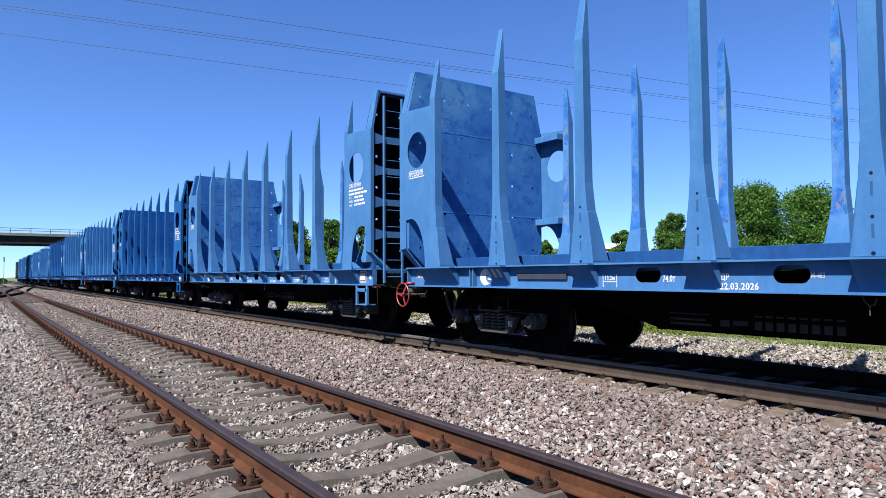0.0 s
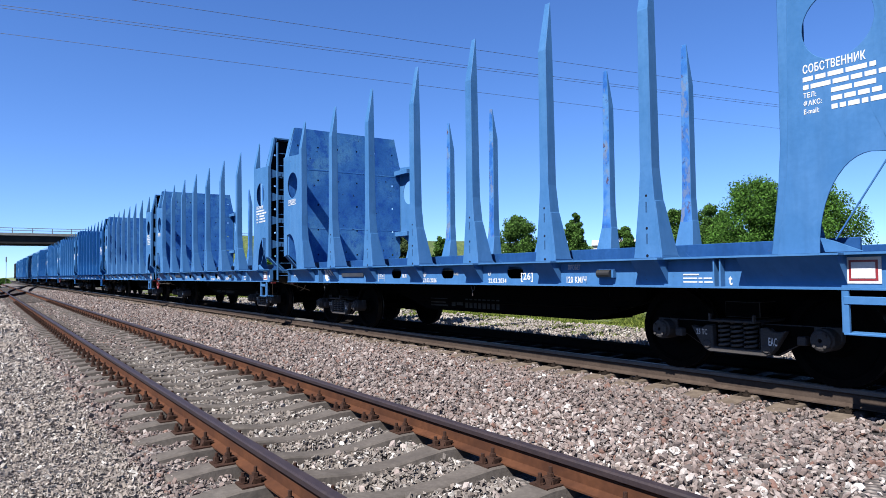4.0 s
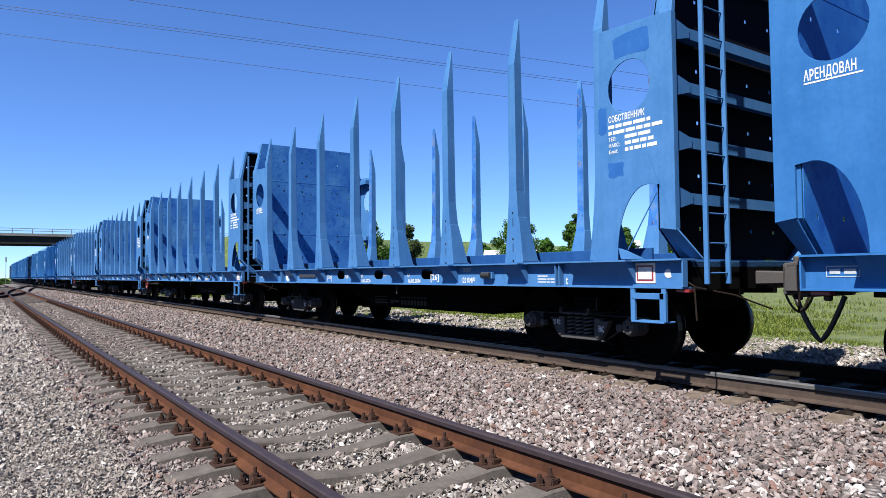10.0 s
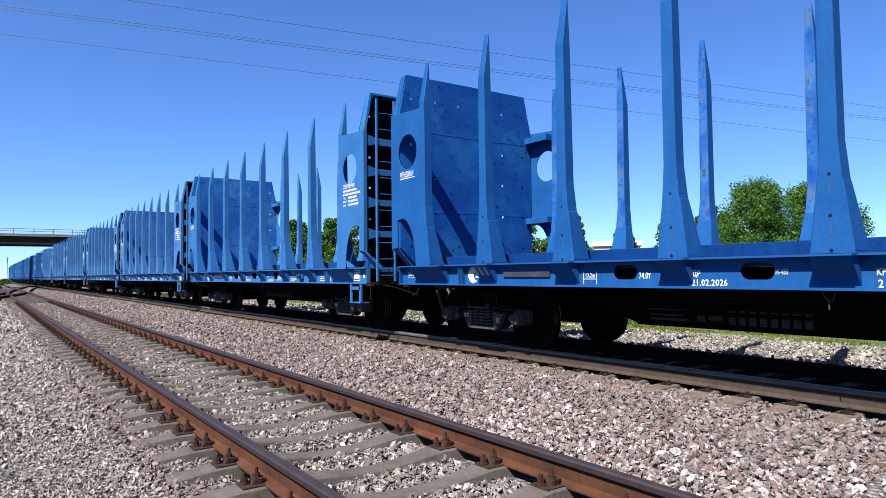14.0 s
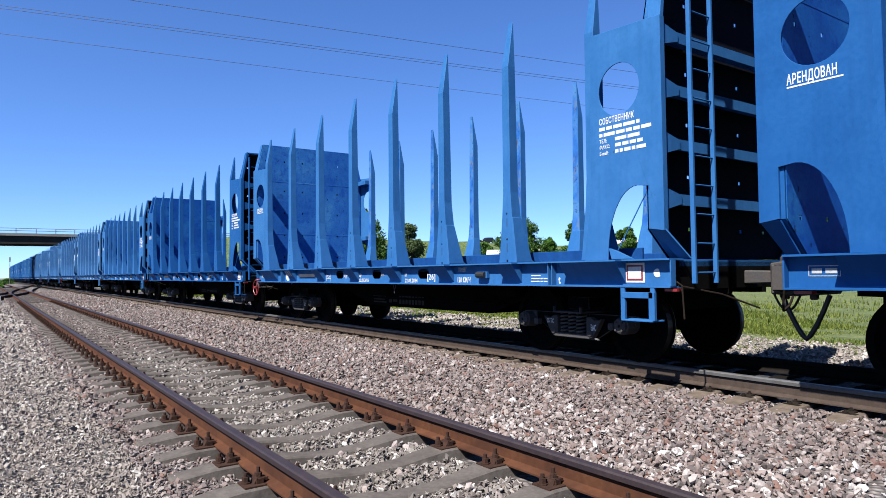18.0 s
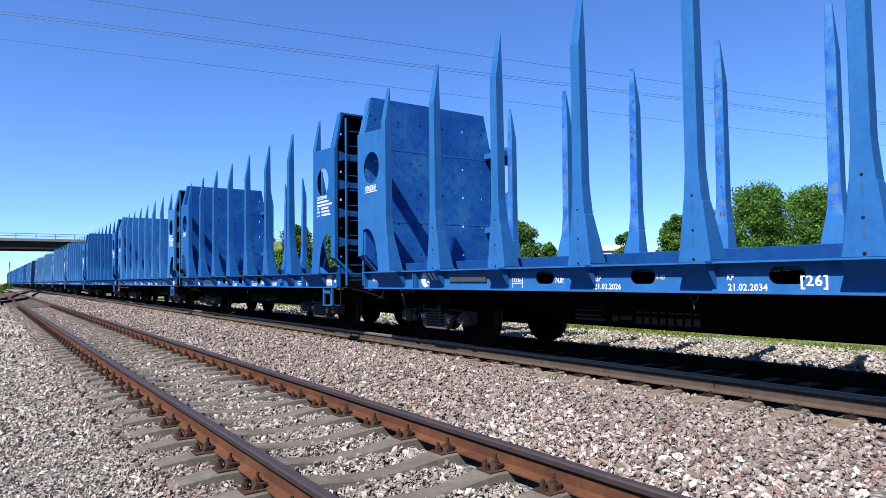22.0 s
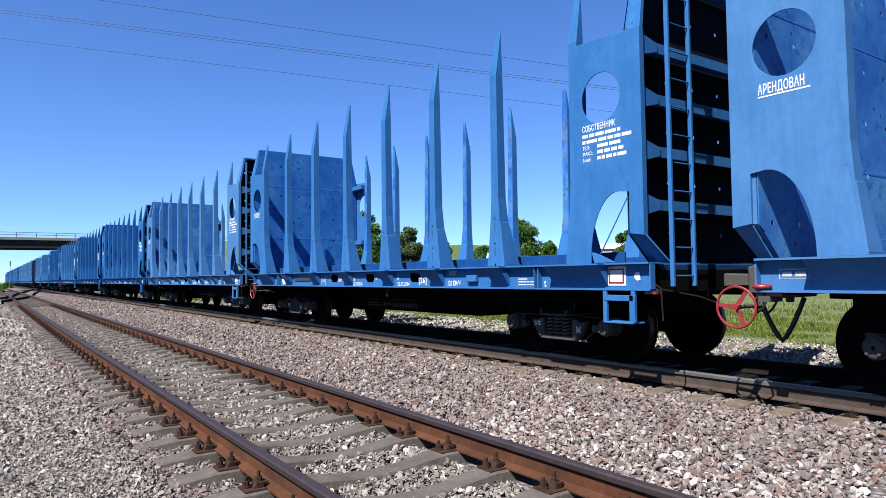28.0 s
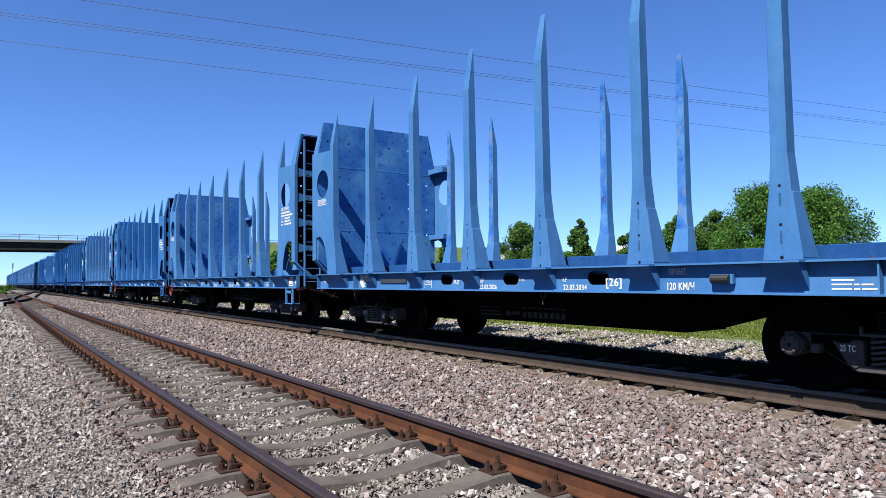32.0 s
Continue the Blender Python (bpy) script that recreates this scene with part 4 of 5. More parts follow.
def bolster_mesh():
    g = Geo()
    g.box(-1.20, 1.20, -0.255, 0.255, 0.605, 0.63)
    # black body and added backing stand in for the shade behind the springs
    g.box(-0.96, 0.96, -0.2, 0.2, 0.65, 0.82, 1)
    g.box(-1.03, 1.03, -0.225, 0.225, 0.33, 0.605, 1)
    for s in (-1, 1):
        for k in (-1, 1):
            g.box(*sorted((s * 1.15, s * 1.20)), k * 0.25 - 0.012, k * 0.25 + 0.012, 0.605, 0.695)
    g.cyl((0, 0, 0.8), (0, 0, 0.95), 0.2, 16, mi=1)
    return g.mesh("bolster", IRON, BLACK, bevel=0.006)


def spring_mesh(s, y, x=1.055):
    pts = [(s * x + 0.062 * math.cos(a), y + 0.062 * math.sin(a), 0.33 + 0.275 * a / (2 * math.pi * 5.5)) for a in [i * math.pi / 6 for i in range(67)]]
    return Geo().tube(pts, 0.016, 6).mesh("coil_spring", SPRING, smooth=True)


def axlebox_mesh(s, y):
    g = Geo()
    g.lathe([(s * 0.93, 0.02), (s * 0.93, 0.115), (s * 1.14, 0.115), (s * 1.155, 0.10), (s * 1.185, 0.095), (s * 1.195, 0.074), (s * 1.195, 0.02)], "x", 18, (0, y, 0.48))
    for i in range(4):
        a = math.pi / 4 + i * math.pi / 2
        g.cyl((s * 1.18, y + 0.072 * math.cos(a), 0.48 + 0.072 * math.sin(a)), (s * 1.21, y + 0.072 * math.cos(a), 0.48 + 0.072 * math.sin(a)), 0.016, 6)
    g.box(*sorted((s * 0.95, s * 1.02)), y - 0.13, y + 0.13, 0.46, 0.60)
    return g.mesh("axle_box", IRON)


def wheel_mesh(s):
    """One wheel about its own axle, flange inside."""
    g = Geo()
    x = GAUGE / 2
    g.lathe([(s * (x - 0.06), 0.16), (s * (x - 0.06), 0.39), (s * (x - 0.085), 0.40), (s * (x - 0.085), 0.495), (s * (x - 0.062), 0.505), (s * (x - 0.04), 0.48),
             (s * (x + 0.05), 0.475), (s * (x + 0.055), 0.40), (s * (x + 0.0), 0.37), (s * (x - 0.01), 0.19), (s * (x + 0.06), 0.15), (s * (x + 0.06), 0.05),
             (s * (x - 0.06), 0.05)], "x", 32)
    me = g.mesh("wheel", BLACK, TREAD)
    for p in me.polygons:
        c = p.center
        r = math.hypot(c.y, c.z)
        if r > 0.472 and abs(p.normal.x) < 0.6:
            p.material_index = 1
    return me


def build_meshes():
    """All the meshes that the wagons share."""
    k = {}
    k["stake_near"], k["stake_far"] = stake_mesh(-1, BLUE, BLUE), stake_mesh(1, BLUE, BLUE_WORN)
    k["marks"] = dot_mesh()
    k["bracket_near"], k["bracket_far"], k["bracket_wide"] = bracket_mesh(-1), bracket_mesh(1), bracket_mesh(-1, 0.46)
    k["sill_near"], k["sill_far"] = sill_mesh(-1), sill_mesh(1)
    for s, n in ((-1, "near"), (1, "far")):
        k["plate_front_" + n], k["plate_rear_" + n] = end_plate_parts(s, True), end_plate_parts(s, False)
    k["wall_front"], k["wall_rear"] = wall_mesh(6.68), wall_mesh(-6.35)
    k["frame_front"], k["frame_rear"] = wall_frame_mesh(6.68), wall_frame_mesh(-6.35)
    k["seam_front"], k["seam_rear"] = seam_mesh(6.68), seam_mesh(-6.35)
    k["wheel_l"], k["wheel_r"] = wheel_mesh(-1), wheel_mesh(1)
    k["axle"] = Geo().cyl((-1.0, 0, 0), (1.0, 0, 0), 0.085, 14).mesh("axle", BLACK)
    k["bside_l"], k["bside_r"], k["bolster"] = bogie_side_mesh(-1), bogie_side_mesh(1), bolster_mesh()
    g = Geo()
    g.box(-1.38, 1.38, -6.60, 6.68, 1.19, 1.261)
    k["deck"] = g.mesh("deck", BLUE)
    # dark wedge added in place of the shaded gap at each stake's foot
    k["rope_bracket"] = Geo().prism([(-0.205, 1.284), (-0.30, 1.284), (-0.27, 1.292), (-0.23, 1.31), (-0.205, 1.34)], [], "x", -1.05, -1.022).mesh("rope_bracket", DEEP_BLUE)
    k["coaming"] = Geo().box(-0.02, 0.02, -5.95, 6.2, 1.262, 1.43).mesh("coaming", DEEP_BLUE, bevel=0.006)
    # centre beam with a deeper belly between the bogies
    g = Geo()
    prof = [(-6.6, 1.18), (-6.6, 0.86), (-3.4, 0.82), (-2.05, 0.44), (2.4, 0.44), (3.75, 0.82), (6.6, 0.86), (6.6, 1.18)]
    for x in (-0.42, 0.34):
        g.prism(prof, [], "x", x, x + 0.08)
    g.box(-0.45, 0.45, -2.05, 2.4, 0.425, 0.442)
    k["belly"] = g.mesh("centre_beam", BLACK)
    # black filler added so that no daylight shows through above the bogies
    k["cover"] = Geo().box(-0.64, 0.64, -1.3, 1.3, 0.64, 1.185).box(-0.55, 0.55, -0.74, 0.74, 0.40, 0.639).mesh("bogie_cover", BLACK)
    k["cross"] = Geo().prism([(-1.47, 1.18), (-1.47, 1.06), (-0.4, 0.90), (0.4, 0.90), (1.47, 1.06), (1.47, 1.18)], [], "y", -0.06, 0.06).mesh("cross_beam", BLACK)
    k["tank"] = Geo().lathe([(1.2, 0.02), (1.22, 0.12), (1.3, 0.16), (2.3, 0.16), (2.38, 0.12), (2.4, 0.02)], "y", 16, (0.78, 0, 0.80)).mesh("air_tank", BLACK)
    k["valve"] = Geo().box(-0.9, -0.6, -3.3, -2.7, 0.75, 1.1).mesh("brake_cylinder", BLACK, bevel=0.06)
    k["rod"] = Geo().cyl((-0.55, -2.6, 0.62), (-0.55, 2.6, 0.62), 0.025, 6).mesh("brake_rod", BLACK)
    g = Geo()
    k["endbeam1"] = Geo().box(-1.47, 1.47, 6.55, 6.66, 0.92, 1.258).mesh("end_beam", BLACK, bevel=0.01)
    k["endbeam-1"] = Geo().box(-1.47, 1.47, -6.60, -6.49, 0.92, 1.258).mesh("end_beam", BLACK, bevel=0.01)
    for e in (1, -1):
        g = Geo()
        y0, y1 = (6.6, 7.27) if e > 0 else (-6.6, -7.27)
        g.hexa([(a, b, c) for a, b, c in ((-0.09, y0, 0.97), (0.09, y0, 0.97), (0.09, y1, 0.99), (-0.09, y1, 0.99),
                                          (-0.09, y0, 1.14), (0.09, y0, 1.14), (0.09, y1, 1.12), (-0.09, y1, 1.12))])
        g.hexa([(a, y1 + e * b, c) for a, b, c in ((-0.27, -0.24, 0.86), (0.24, -0.24, 0.86), (0.28, 0.04, 0.84), (-0.32, 0.10, 0.84),
                                                   (-0.27, -0.24, 1.22), (0.24, -0.24, 1.22), (0.28, 0.04, 1.26), (-0.32, 0.10, 1.26))])
        g.box(-0.40, -0.24, *sorted((y1 - e * 0.16, y1 + e * 0.22)), 0.90, 1.20)
        g.box(0.14, 0.30, *sorted((y1 - e * 0.02, y1 + e * 0.16)), 0.92, 1.17)
        g.cyl((-0.16, y1 - e * 0.12, 0.80), (-0.16, y1 - e * 0.12, 1.30), 0.05, 10)
        k["coupler%d" % e] = g.mesh("coupler", IRON, bevel=0.02)
    for e, y in ((1, 6.7), (-1, -6.7)):
        g = Geo()
        pts = [(-0.3, 6.92 + 0.52 * t, 0.86 - 0.49 * (1 - abs(2 * t - 1) ** 1.35)) for t in [i / 12 for i in range(13)]]
        if e < 0:
            pts = [(0.30, y + e * (0.05 + 0.36 * t), 0.90 - 0.26 * math.sin(math.pi * t) ** 0.8) for t in [i / 12 for i in range(13)]]
        g.tube(pts, 0.028 if e > 0 else 0.015, 8)
        k["hose%d" % e] = g.mesh("brake_hose", RUBBER, smooth=True)
    # handle bar of the uncoupling gear
    g = Geo()
    g.tube([(-1.40, -6.70, 1.02), (-1.42, -6.78, 0.98), (-1.42, -6.80, 0.62)], 0.010, 6)
    g.tube([(-1.40, -6.72, 0.98), (-0.95, -6.95, 0.88), (-0.55, -7.15, 0.72)], 0.010, 6)
    k["lever_rear"] = g.mesh("uncoupling_lever", CLIP)
    g = Geo()
    g.tube([(-1.12, 6.84, 1.08), (-1.14, 6.88, 0.96), (-1.10, 6.92, 0.80), (-1.02, 6.96, 0.73), (-0.92, 6.95, 0.78), (-0.88, 6.92, 0.90)], 0.012, 6)
    k["lever"] = g.mesh("uncoupling_lever", CLIP)
    # foot step below the rear corner
    k["step_side"] = Geo().box(-1.45, -1.41, -0.03, 0.03, 0.58, 0.97).mesh("step_side", BLUE, bevel=0.005)
    g = Geo()
    g.box(-1.47, -1.25, -6.42, -5.98, 0.565, 0.585)
    g.box(-1.455, -1.435, -6.42, -5.98, 0.83, 0.90)
    g.box(-1.455, -1.435, -6.44, -6.36, 0.58, 0.90)
    k["tread"] = g.mesh("step_tread", BLUE, bevel=0.004)
    # placard with a red frame
    g = Geo()
    g.box(-1.367, -1.361, -6.25, -5.97, 1.01, 1.24, 0)
    g.box(-1.370, -1.365, -6.225, -5.995, 1.035, 1.215, 1)
    g.box(-1.373, -1.367, -6.205, -6.015, 1.055, 1.195, 0)
    k["placard"] = g.mesh("placard", WHITE, RED)
    # hand wheel
    g = Geo()
    ring = [(-1.38, 6.98 + 0.207 * math.cos(a), 0.80 + 0.207 * math.sin(a)) for a in [i * math.pi / 14 for i in range(29)]]
    g.tube(ring, 0.013, 6)
    for a in (0.1, 0.1 + 2.094, 0.1 + 4.189):
        c, q = math.cos(a), math.sin(a)
        g.hexa([(x, 6.98 + c * d - q * h, 0.80 + q * d + c * h) for x in (-1.382, -1.374) for d, h in ((0.03, -0.022), (0.2, -0.019), (0.2, 0.019), (0.03, 0.022))])
    g.cyl((-1.41, 6.98, 0.80), (-1.34, 6.98, 0.80), 0.034, 10)
    k["wheel_red"] = g.mesh("hand_wheel", RED)
    g = Geo()
    g.cyl((-1.35, 6.98, 0.80), (-0.9, 6.98, 0.80), 0.020, 8)
    k["spindle"] = g.mesh("spindle", IRON)
    g = Geo()
    g.box(-1.43, -1.2, 6.60, 6.72, 0.86, 0.92)
    g.cyl((-1.40, 6.69, 0.90), (-1.40, 6.69, 0.986), 0.022, 8, 0.05)
    k["release_stem"] = g.mesh("release_stem", IRON)
    k["release"] = Geo().lathe([(0.985, 0.01), (0.985, 0.075), (1.0, 0.088), (1.02, 0.088), (1.03, 0.07), (1.032, 0.01)], "z", 18, (-1.40, 6.69, 0)).mesh("release_knob", RED, smooth=True)
    k["red_tag"] = Geo().box(-1.40, -1.30, 6.50, 6.66, 0.915, 0.945).mesh("red_tag", RED)
    # grey board, its colour darkened for the shade on the sill, and its bracket
    k["board"] = Geo().box(-1.385, -1.362, 2.95, 3.90, 1.085, 1.165).mesh("stake_board", BOARD)
    k["box"] = Geo().box(-1.42, -1.355, -3.41, -3.16, 1.06, 1.16).mesh("lamp_socket", BLUE, bevel=0.004)
    k["roller"] = Geo().cyl((-1.425, -3.385, 1.112), (-1.425, -3.185, 1.112), 0.047, 12).mesh("rubber_roller", RUBBER, smooth=False)
    # wire hook under the sill
    k["hook"] = Geo().tube([(-1.33, -0.50, 0.97), (-1.34, -0.53, 0.90), (-1.35, -0.57, 0.86), (-1.35, -0.61, 0.87), (-1.35, -0.63, 0.93)], 0.007, 5).tube([(-1.35, -0.57, 0.86), (-1.35, -0.575, 0.78)], 0.007, 5).mesh("wire_hook", IRON)
    # round badge
    g = Geo()
    out = arc(4.60, 1.115, 0.17, 0.135, -75, 75, 20) + arc(4.50, 1.115, 0.13, 0.10, 75, -75, 12)
    g.prism(out, [], "x", -1.364, -1.362)
    g.box(-1.364, -1.362, 4.47, 4.61, 1.145, 1.17)
    g.box(-1.364, -1.362, 4.47, 4.58, 1.07, 1.095)
    k["badge"] = g.mesh("round_badge", WHITE)
    g = Geo()
    for i in range(3):
        y = 4.40 - i * 0.12
        lean = lambda z, d: -(1.345 + (z - 0.974) * 0.752) - d
        g.hexa([(lean(z, d), yy, z) for z in (1.11, 1.23) for yy, d in ((y - 0.03, 0.003), (y + 0.03, 0.003), (y + 0.03, -0.002), (y - 0.03, -0.002))])
    k["badge_block"] = g.mesh("badge_block", LOGO)
    # bars in place of owner's address lines, label lines and the running number
    g = Geo()
    rng = random.Random(3)
    for i, w in enumerate((0.66, 0.76, 0.40, 0.40, 0.48)):
        y, z = -5.70, 2.87 - i * 0.074
        if i > 1:
            y -= 0.24
        done = 0.0
        while done < w - 0.05:
            # one bar for each word
            n = min(w - done, rng.choice((0.05, 0.09, 0.13, 0.17)))
            g.box(-1.4645, -1.463, y - done - n, y - done, z - 0.021, z + 0.021)
            done += n + 0.018
    k["owner_bars"] = g.mesh("address_block", WHITE)
    g = Geo()
    for i in range(3):
        for a, b in (((-4.52, -4.33), ), ((-4.50, -4.33), (-4.56, -4.515), (-4.67, -4.575)), ((-4.50, -4.33), (-4.565, -4.515), (-4.70, -4.58)))[i]:
            g.box(-1.364, -1.362, a, b, 1.088 - i * 0.040, 1.103 - i * 0.040)
    k["small_bars"] = g.mesh("label_block", WHITE)
    g = Geo()
    for i in range(8):
        a = 1.07 - i * 0.1275
        g.box(-0.426, -0.424, a - 0.088, a, 0.49, 0.66)
    for y, w, z, h in ((1.50, 0.12, 0.51, 0.10), (1.34, 0.19, 0.53, 0.06), (2.22, 0.58, 0.62, 0.03), (2.20, 0.50, 0.56, 0.03), (2.20, 0.58, 0.50, 0.03)):
        g.box(-0.426, -0.424, y - w, y, z, z + h)
    k["number_block"] = g.mesh("number_block", FAINT)
    k["tare_block"] = Geo().box(-1.364, -1.362, 6.26, 6.54, 1.078, 1.085).box(-1.364, -1.362, 6.26, 6.54, 1.17, 1.177).box(-1.364, -1.362, 6.533, 6.54, 1.085, 1.17).box(-1.364, -1.362, 6.26, 6.267, 1.085, 1.17).box(-1.364, -1.362, 6.42, 6.51, 1.105, 1.15).box(-1.364, -1.362, 6.29, 6.39, 1.105, 1.15).mesh("tare_block", LOGO)
    g = Geo()
    g.tube([(-1.40, -6.36, 2.10), (-1.42, -5.92, 1.40)], 0.008, 5)
    g.hexa([(-1.45 + a, -5.84 + b, 1.29 + c) for a, b, c in ((0, 0, 0), (0, -0.3, 0), (0.04, -0.3, 0), (0.04, 0, 0), (0, 0.04, 0.13), (0, -0.06, 0.10), (0.04, -0.06, 0.1), (0.04, 0.04, 0.13))])
    k["stay"] = g.mesh("stay_rod", BLUE)
    # darker blue brushed over old marks on a rear plate
    g = Geo()
    rng = random.Random(9)
    edge = [(-1, -0.9), (-0.9, -1), (-0.3, -0.95), (0.3, -1), (0.9, -0.95), (1, -0.85), (0.95, 0), (1, 0.85), (0.9, 1), (0.3, 0.94), (-0.3, 1), (-0.9, 0.95), (-1, 0.8), (-0.94, 0)]
    for y, z, w, h in ((-6.05, 3.80, 0.27, 0.14), (-5.61, 2.97, 0.07, 0.17), (-5.80, 2.35, 0.12, 0.09)):
        g.prism([(y + w * p * rng.uniform(0.88, 1.04), z + h * q * rng.uniform(0.85, 1.08)) for p, q in edge], [], "x", -1.4632, -1.4622)
    k["patch"] = g.mesh("paint_patch", FRESH)
    k["underline"] = Geo().box(-1.4645, -1.463, 6.14, 6.635, 2.832, 2.847).mesh("underline", WHITE)
    k["length_mark"] = Geo().box(-1.364, -1.362, 2.14, 2.15, 0.99, 1.15).box(-1.364, -1.362, 2.35, 2.36, 0.99, 1.15).box(-1.364, -1.362, 2.15, 2.35, 1.05, 1.06).mesh("length_mark", WHITE)
    k["corner_mark"] = Geo().prism(arc(-6.42, 1.12, 0.05, 0.05, -90, 120, 8) + [(-6.46, 1.08)], [], "x", -1.364, -1.362).mesh("corner_mark", WHITE)
    for i, y in enumerate((-0.15, 0.0, 0.15)):
        k["spring_l%d" % i], k["spring_r%d" % i] = spring_mesh(-1, y), spring_mesh(1, y)
    k["box_l+"], k["box_l-"], k["box_r+"], k["box_r-"] = axlebox_mesh(-1, HALF_BASE), axlebox_mesh(-1, -HALF_BASE), axlebox_mesh(1, HALF_BASE), axlebox_mesh(1, -HALF_BASE)
    k["brake"] = Geo().box(-0.9, 0.9, -0.42, -0.34, 0.36, 0.44).box(-0.9, 0.9, 0.34, 0.42, 0.36, 0.44).mesh("brake_beam", BLACK)
    return k


def build_wagon(k, tint, dates, wheel, roller, patched):
    """One timber wagon with its parts; the meshes are shared."""
    w = empty("timber_wagon")

    def p(name, key, label="", m=None, side=BODY):
        return part(name, k[key], w, label, side @ m if m is not None else side)
    n = lambda name, key, label="", m=None: p(name, key, label, m, NEAR)
    f = lambda name, key, label="", m=None: p(name, key, label, m, FAR)
    p("deck", "deck")
    n("side_sill", "sill_near"), f("side_sill", "sill_far")
    n("coaming", "coaming", m=pose(-1.0, 0, 0)), f("coaming", "coaming", m=pose(1.0, 0, 0))
    p("centre_beam", "belly", "black riveted centre beam with a deep belly")
    for y in STAKES[1:]:
        p("cross_beam", "cross", m=pose(0, y, 0))
    p("air_tank", "tank"), p("brake_cylinder", "valve"), p("brake_rod", "rod")
    for e in (1, -1):
        p("end_beam", "endbeam%d" % e), p("coupler", "coupler%d" % e), p("brake_hose", "hose%d" % e, "hanging black brake hose")
    n("uncoupling_lever", "lever"), n("uncoupling_lever", "lever_rear")
    for y in STAKES + [REAR_STAKE]:
        s = n("stake", "stake_near", m=pose(0, y, 0))
        part("bolt_mark", k["marks"], s)
        n("rope_bracket", "rope_bracket", m=pose(0, y, 0))
        f("stake", "stake_far", "stake with scraped and rusty inner face", m=pose(0, y - 0.04, 0))
        if y == STAKES[0] or y == REAR_STAKE:
            n("bracket", "bracket_wide", m=pose(0, 5.76 if y > 0 else -5.52, 0))
        else:
            n("bracket", "bracket_near", m=pose(0, y - 0.02, 0))
        f("bracket", "bracket_far", m=pose(0, y - 0.04, 0))
    for e in ("front", "rear"):
        for which, m in (("near", NEAR), ("far", FAR)):
            made = k["plate_%s_%s" % (e, which)]
            plate = part("side_plate", made["side_plate"], w, "blue plate with round hole and arched opening", m)
            for key, me in made.items():
                if key != "side_plate":
                    part(key, me, plate)
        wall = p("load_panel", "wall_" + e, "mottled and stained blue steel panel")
        for z in (2.30, 3.78):
            part("seam", k["seam_" + e], wall, m=pose(0, 0, z))
        back = p("wall_frame", "frame_" + e)
        for z in (1.95, 2.58, 3.20, 3.82):
            key = "rib%s%g" % (e, z)
            if key not in k:
                k[key] = rib_mesh(6.68 if e == "front" else -6.35, z)
            part("rib", k[key], back)
    lad = empty("ladder")
    lad.parent, lad.matrix_basis = w, NEAR
    for x in (-1.31, -0.91):
        if "stile" not in k:
            k["stile"] = Geo().box(-0.018, 0.018, -0.025, 0.025, 1.0, 4.60).mesh("stile", BLUE, bevel=0.005)
            k["rung"] = Geo().cyl((-1.31, 0, 0), (-0.91, 0, 0), 0.009, 8).mesh("rung", BLUE)
        part("stile", k["stile"], lad, m=pose(x, -6.86, 0))
    for i in range(11):
        part("rung", k["rung"], lad, m=pose(0, -6.86, 1.12 + 0.32 * i))
    n("step_side", "step_side", m=pose(0, -5.99, 0)), n("step_side", "step_side", m=pose(0, -6.41, 0)), n("step_tread", "tread")
    n("stay_rod", "stay")
    for yb in BOGIES:
        p("bogie_cover", "cover", m=pose(0, yb, 0))
        b = part("bogie", k["bolster"], w, "dark cast-iron two-axle bogie", pose(0, yb, 0))
        for s in "lr":
            part("side_frame", k["bside_" + s], b)
            for i in range(3):
                part("coil_spring", k["spring_%s%d" % (s, i)], b)
            part("axle_box", k["box_%s+" % s], b), part("axle_box", k["box_%s-" % s], b)
        part("brake_beam", k["brake"], b)
        part("lettering", words("25 TC", 0.085, PALE), b, "faded white lettering", on_side(-1.109, 0.47, 0.45, 0.58))
        part("lettering", words("EAC", 0.115, PALE), b, "faded white lettering", on_side(-1.109, -0.36, 0.385, 0.42))
    for y in AXLES:
        ws = part("wheelset", k["axle"], w, "black wheelset with worn treads", pose(0, y, 0.475))
        part("wheel", k["wheel_l"], ws), part("wheel", k["wheel_r"], ws)
        WHEELSETS.append((ws, y))
    # markings
    n("placard", "placard", "white placard with a red frame"), n("round_badge", "badge"), n("badge_block", "badge_block")
    n("address_block", "owner_bars"), n("label_block", "small_bars"), p("number_block", "number_block"), n("tare_block", "tare_block"), n("corner_mark", "corner_mark")
    n("stake_board", "board", "grey board stored on the sill"), n("lamp_socket", "box"), n("wire_hook", "hook"), n("red_tag", "red_tag"), n("red_tag", "red_tag", m=pose(0, -13.20, 0))
    t = lambda s, size, y, z, x=-1.3625, mat=WHITE, n=0.72: part("lettering", words(s, size, mat), w, "white stencilled lettering", NEAR @ on_side(x, y, z, n))
    t("АРЕНДОВАН", 0.135, 6.635, 2.865, -1.4635, n=0.50), t("СОБСТВЕННИК", 0.105, -5.70, 2.925, -1.4635, n=0.62)
    t("ТЕЛ:", 0.062, -5.70, 2.70, -1.4635, n=0.8), t("ФАКС:", 0.062, -5.70, 2.626, -1.4635, n=0.8), t("E-mail:", 0.062, -5.70, 2.552, -1.4635, n=0.75)
    n("underline", "underline"), n("length_mark", "length_mark")
    t("13.2m", 0.075, 2.33, 1.075, n=0.8), t("74.0т", 0.105, 1.50, 1.06, n=0.66), t("ДР", 0.088, 0.80, 1.085, n=0.75), t(dates[0], 0.096, 0.81, 0.985, n=0.90)
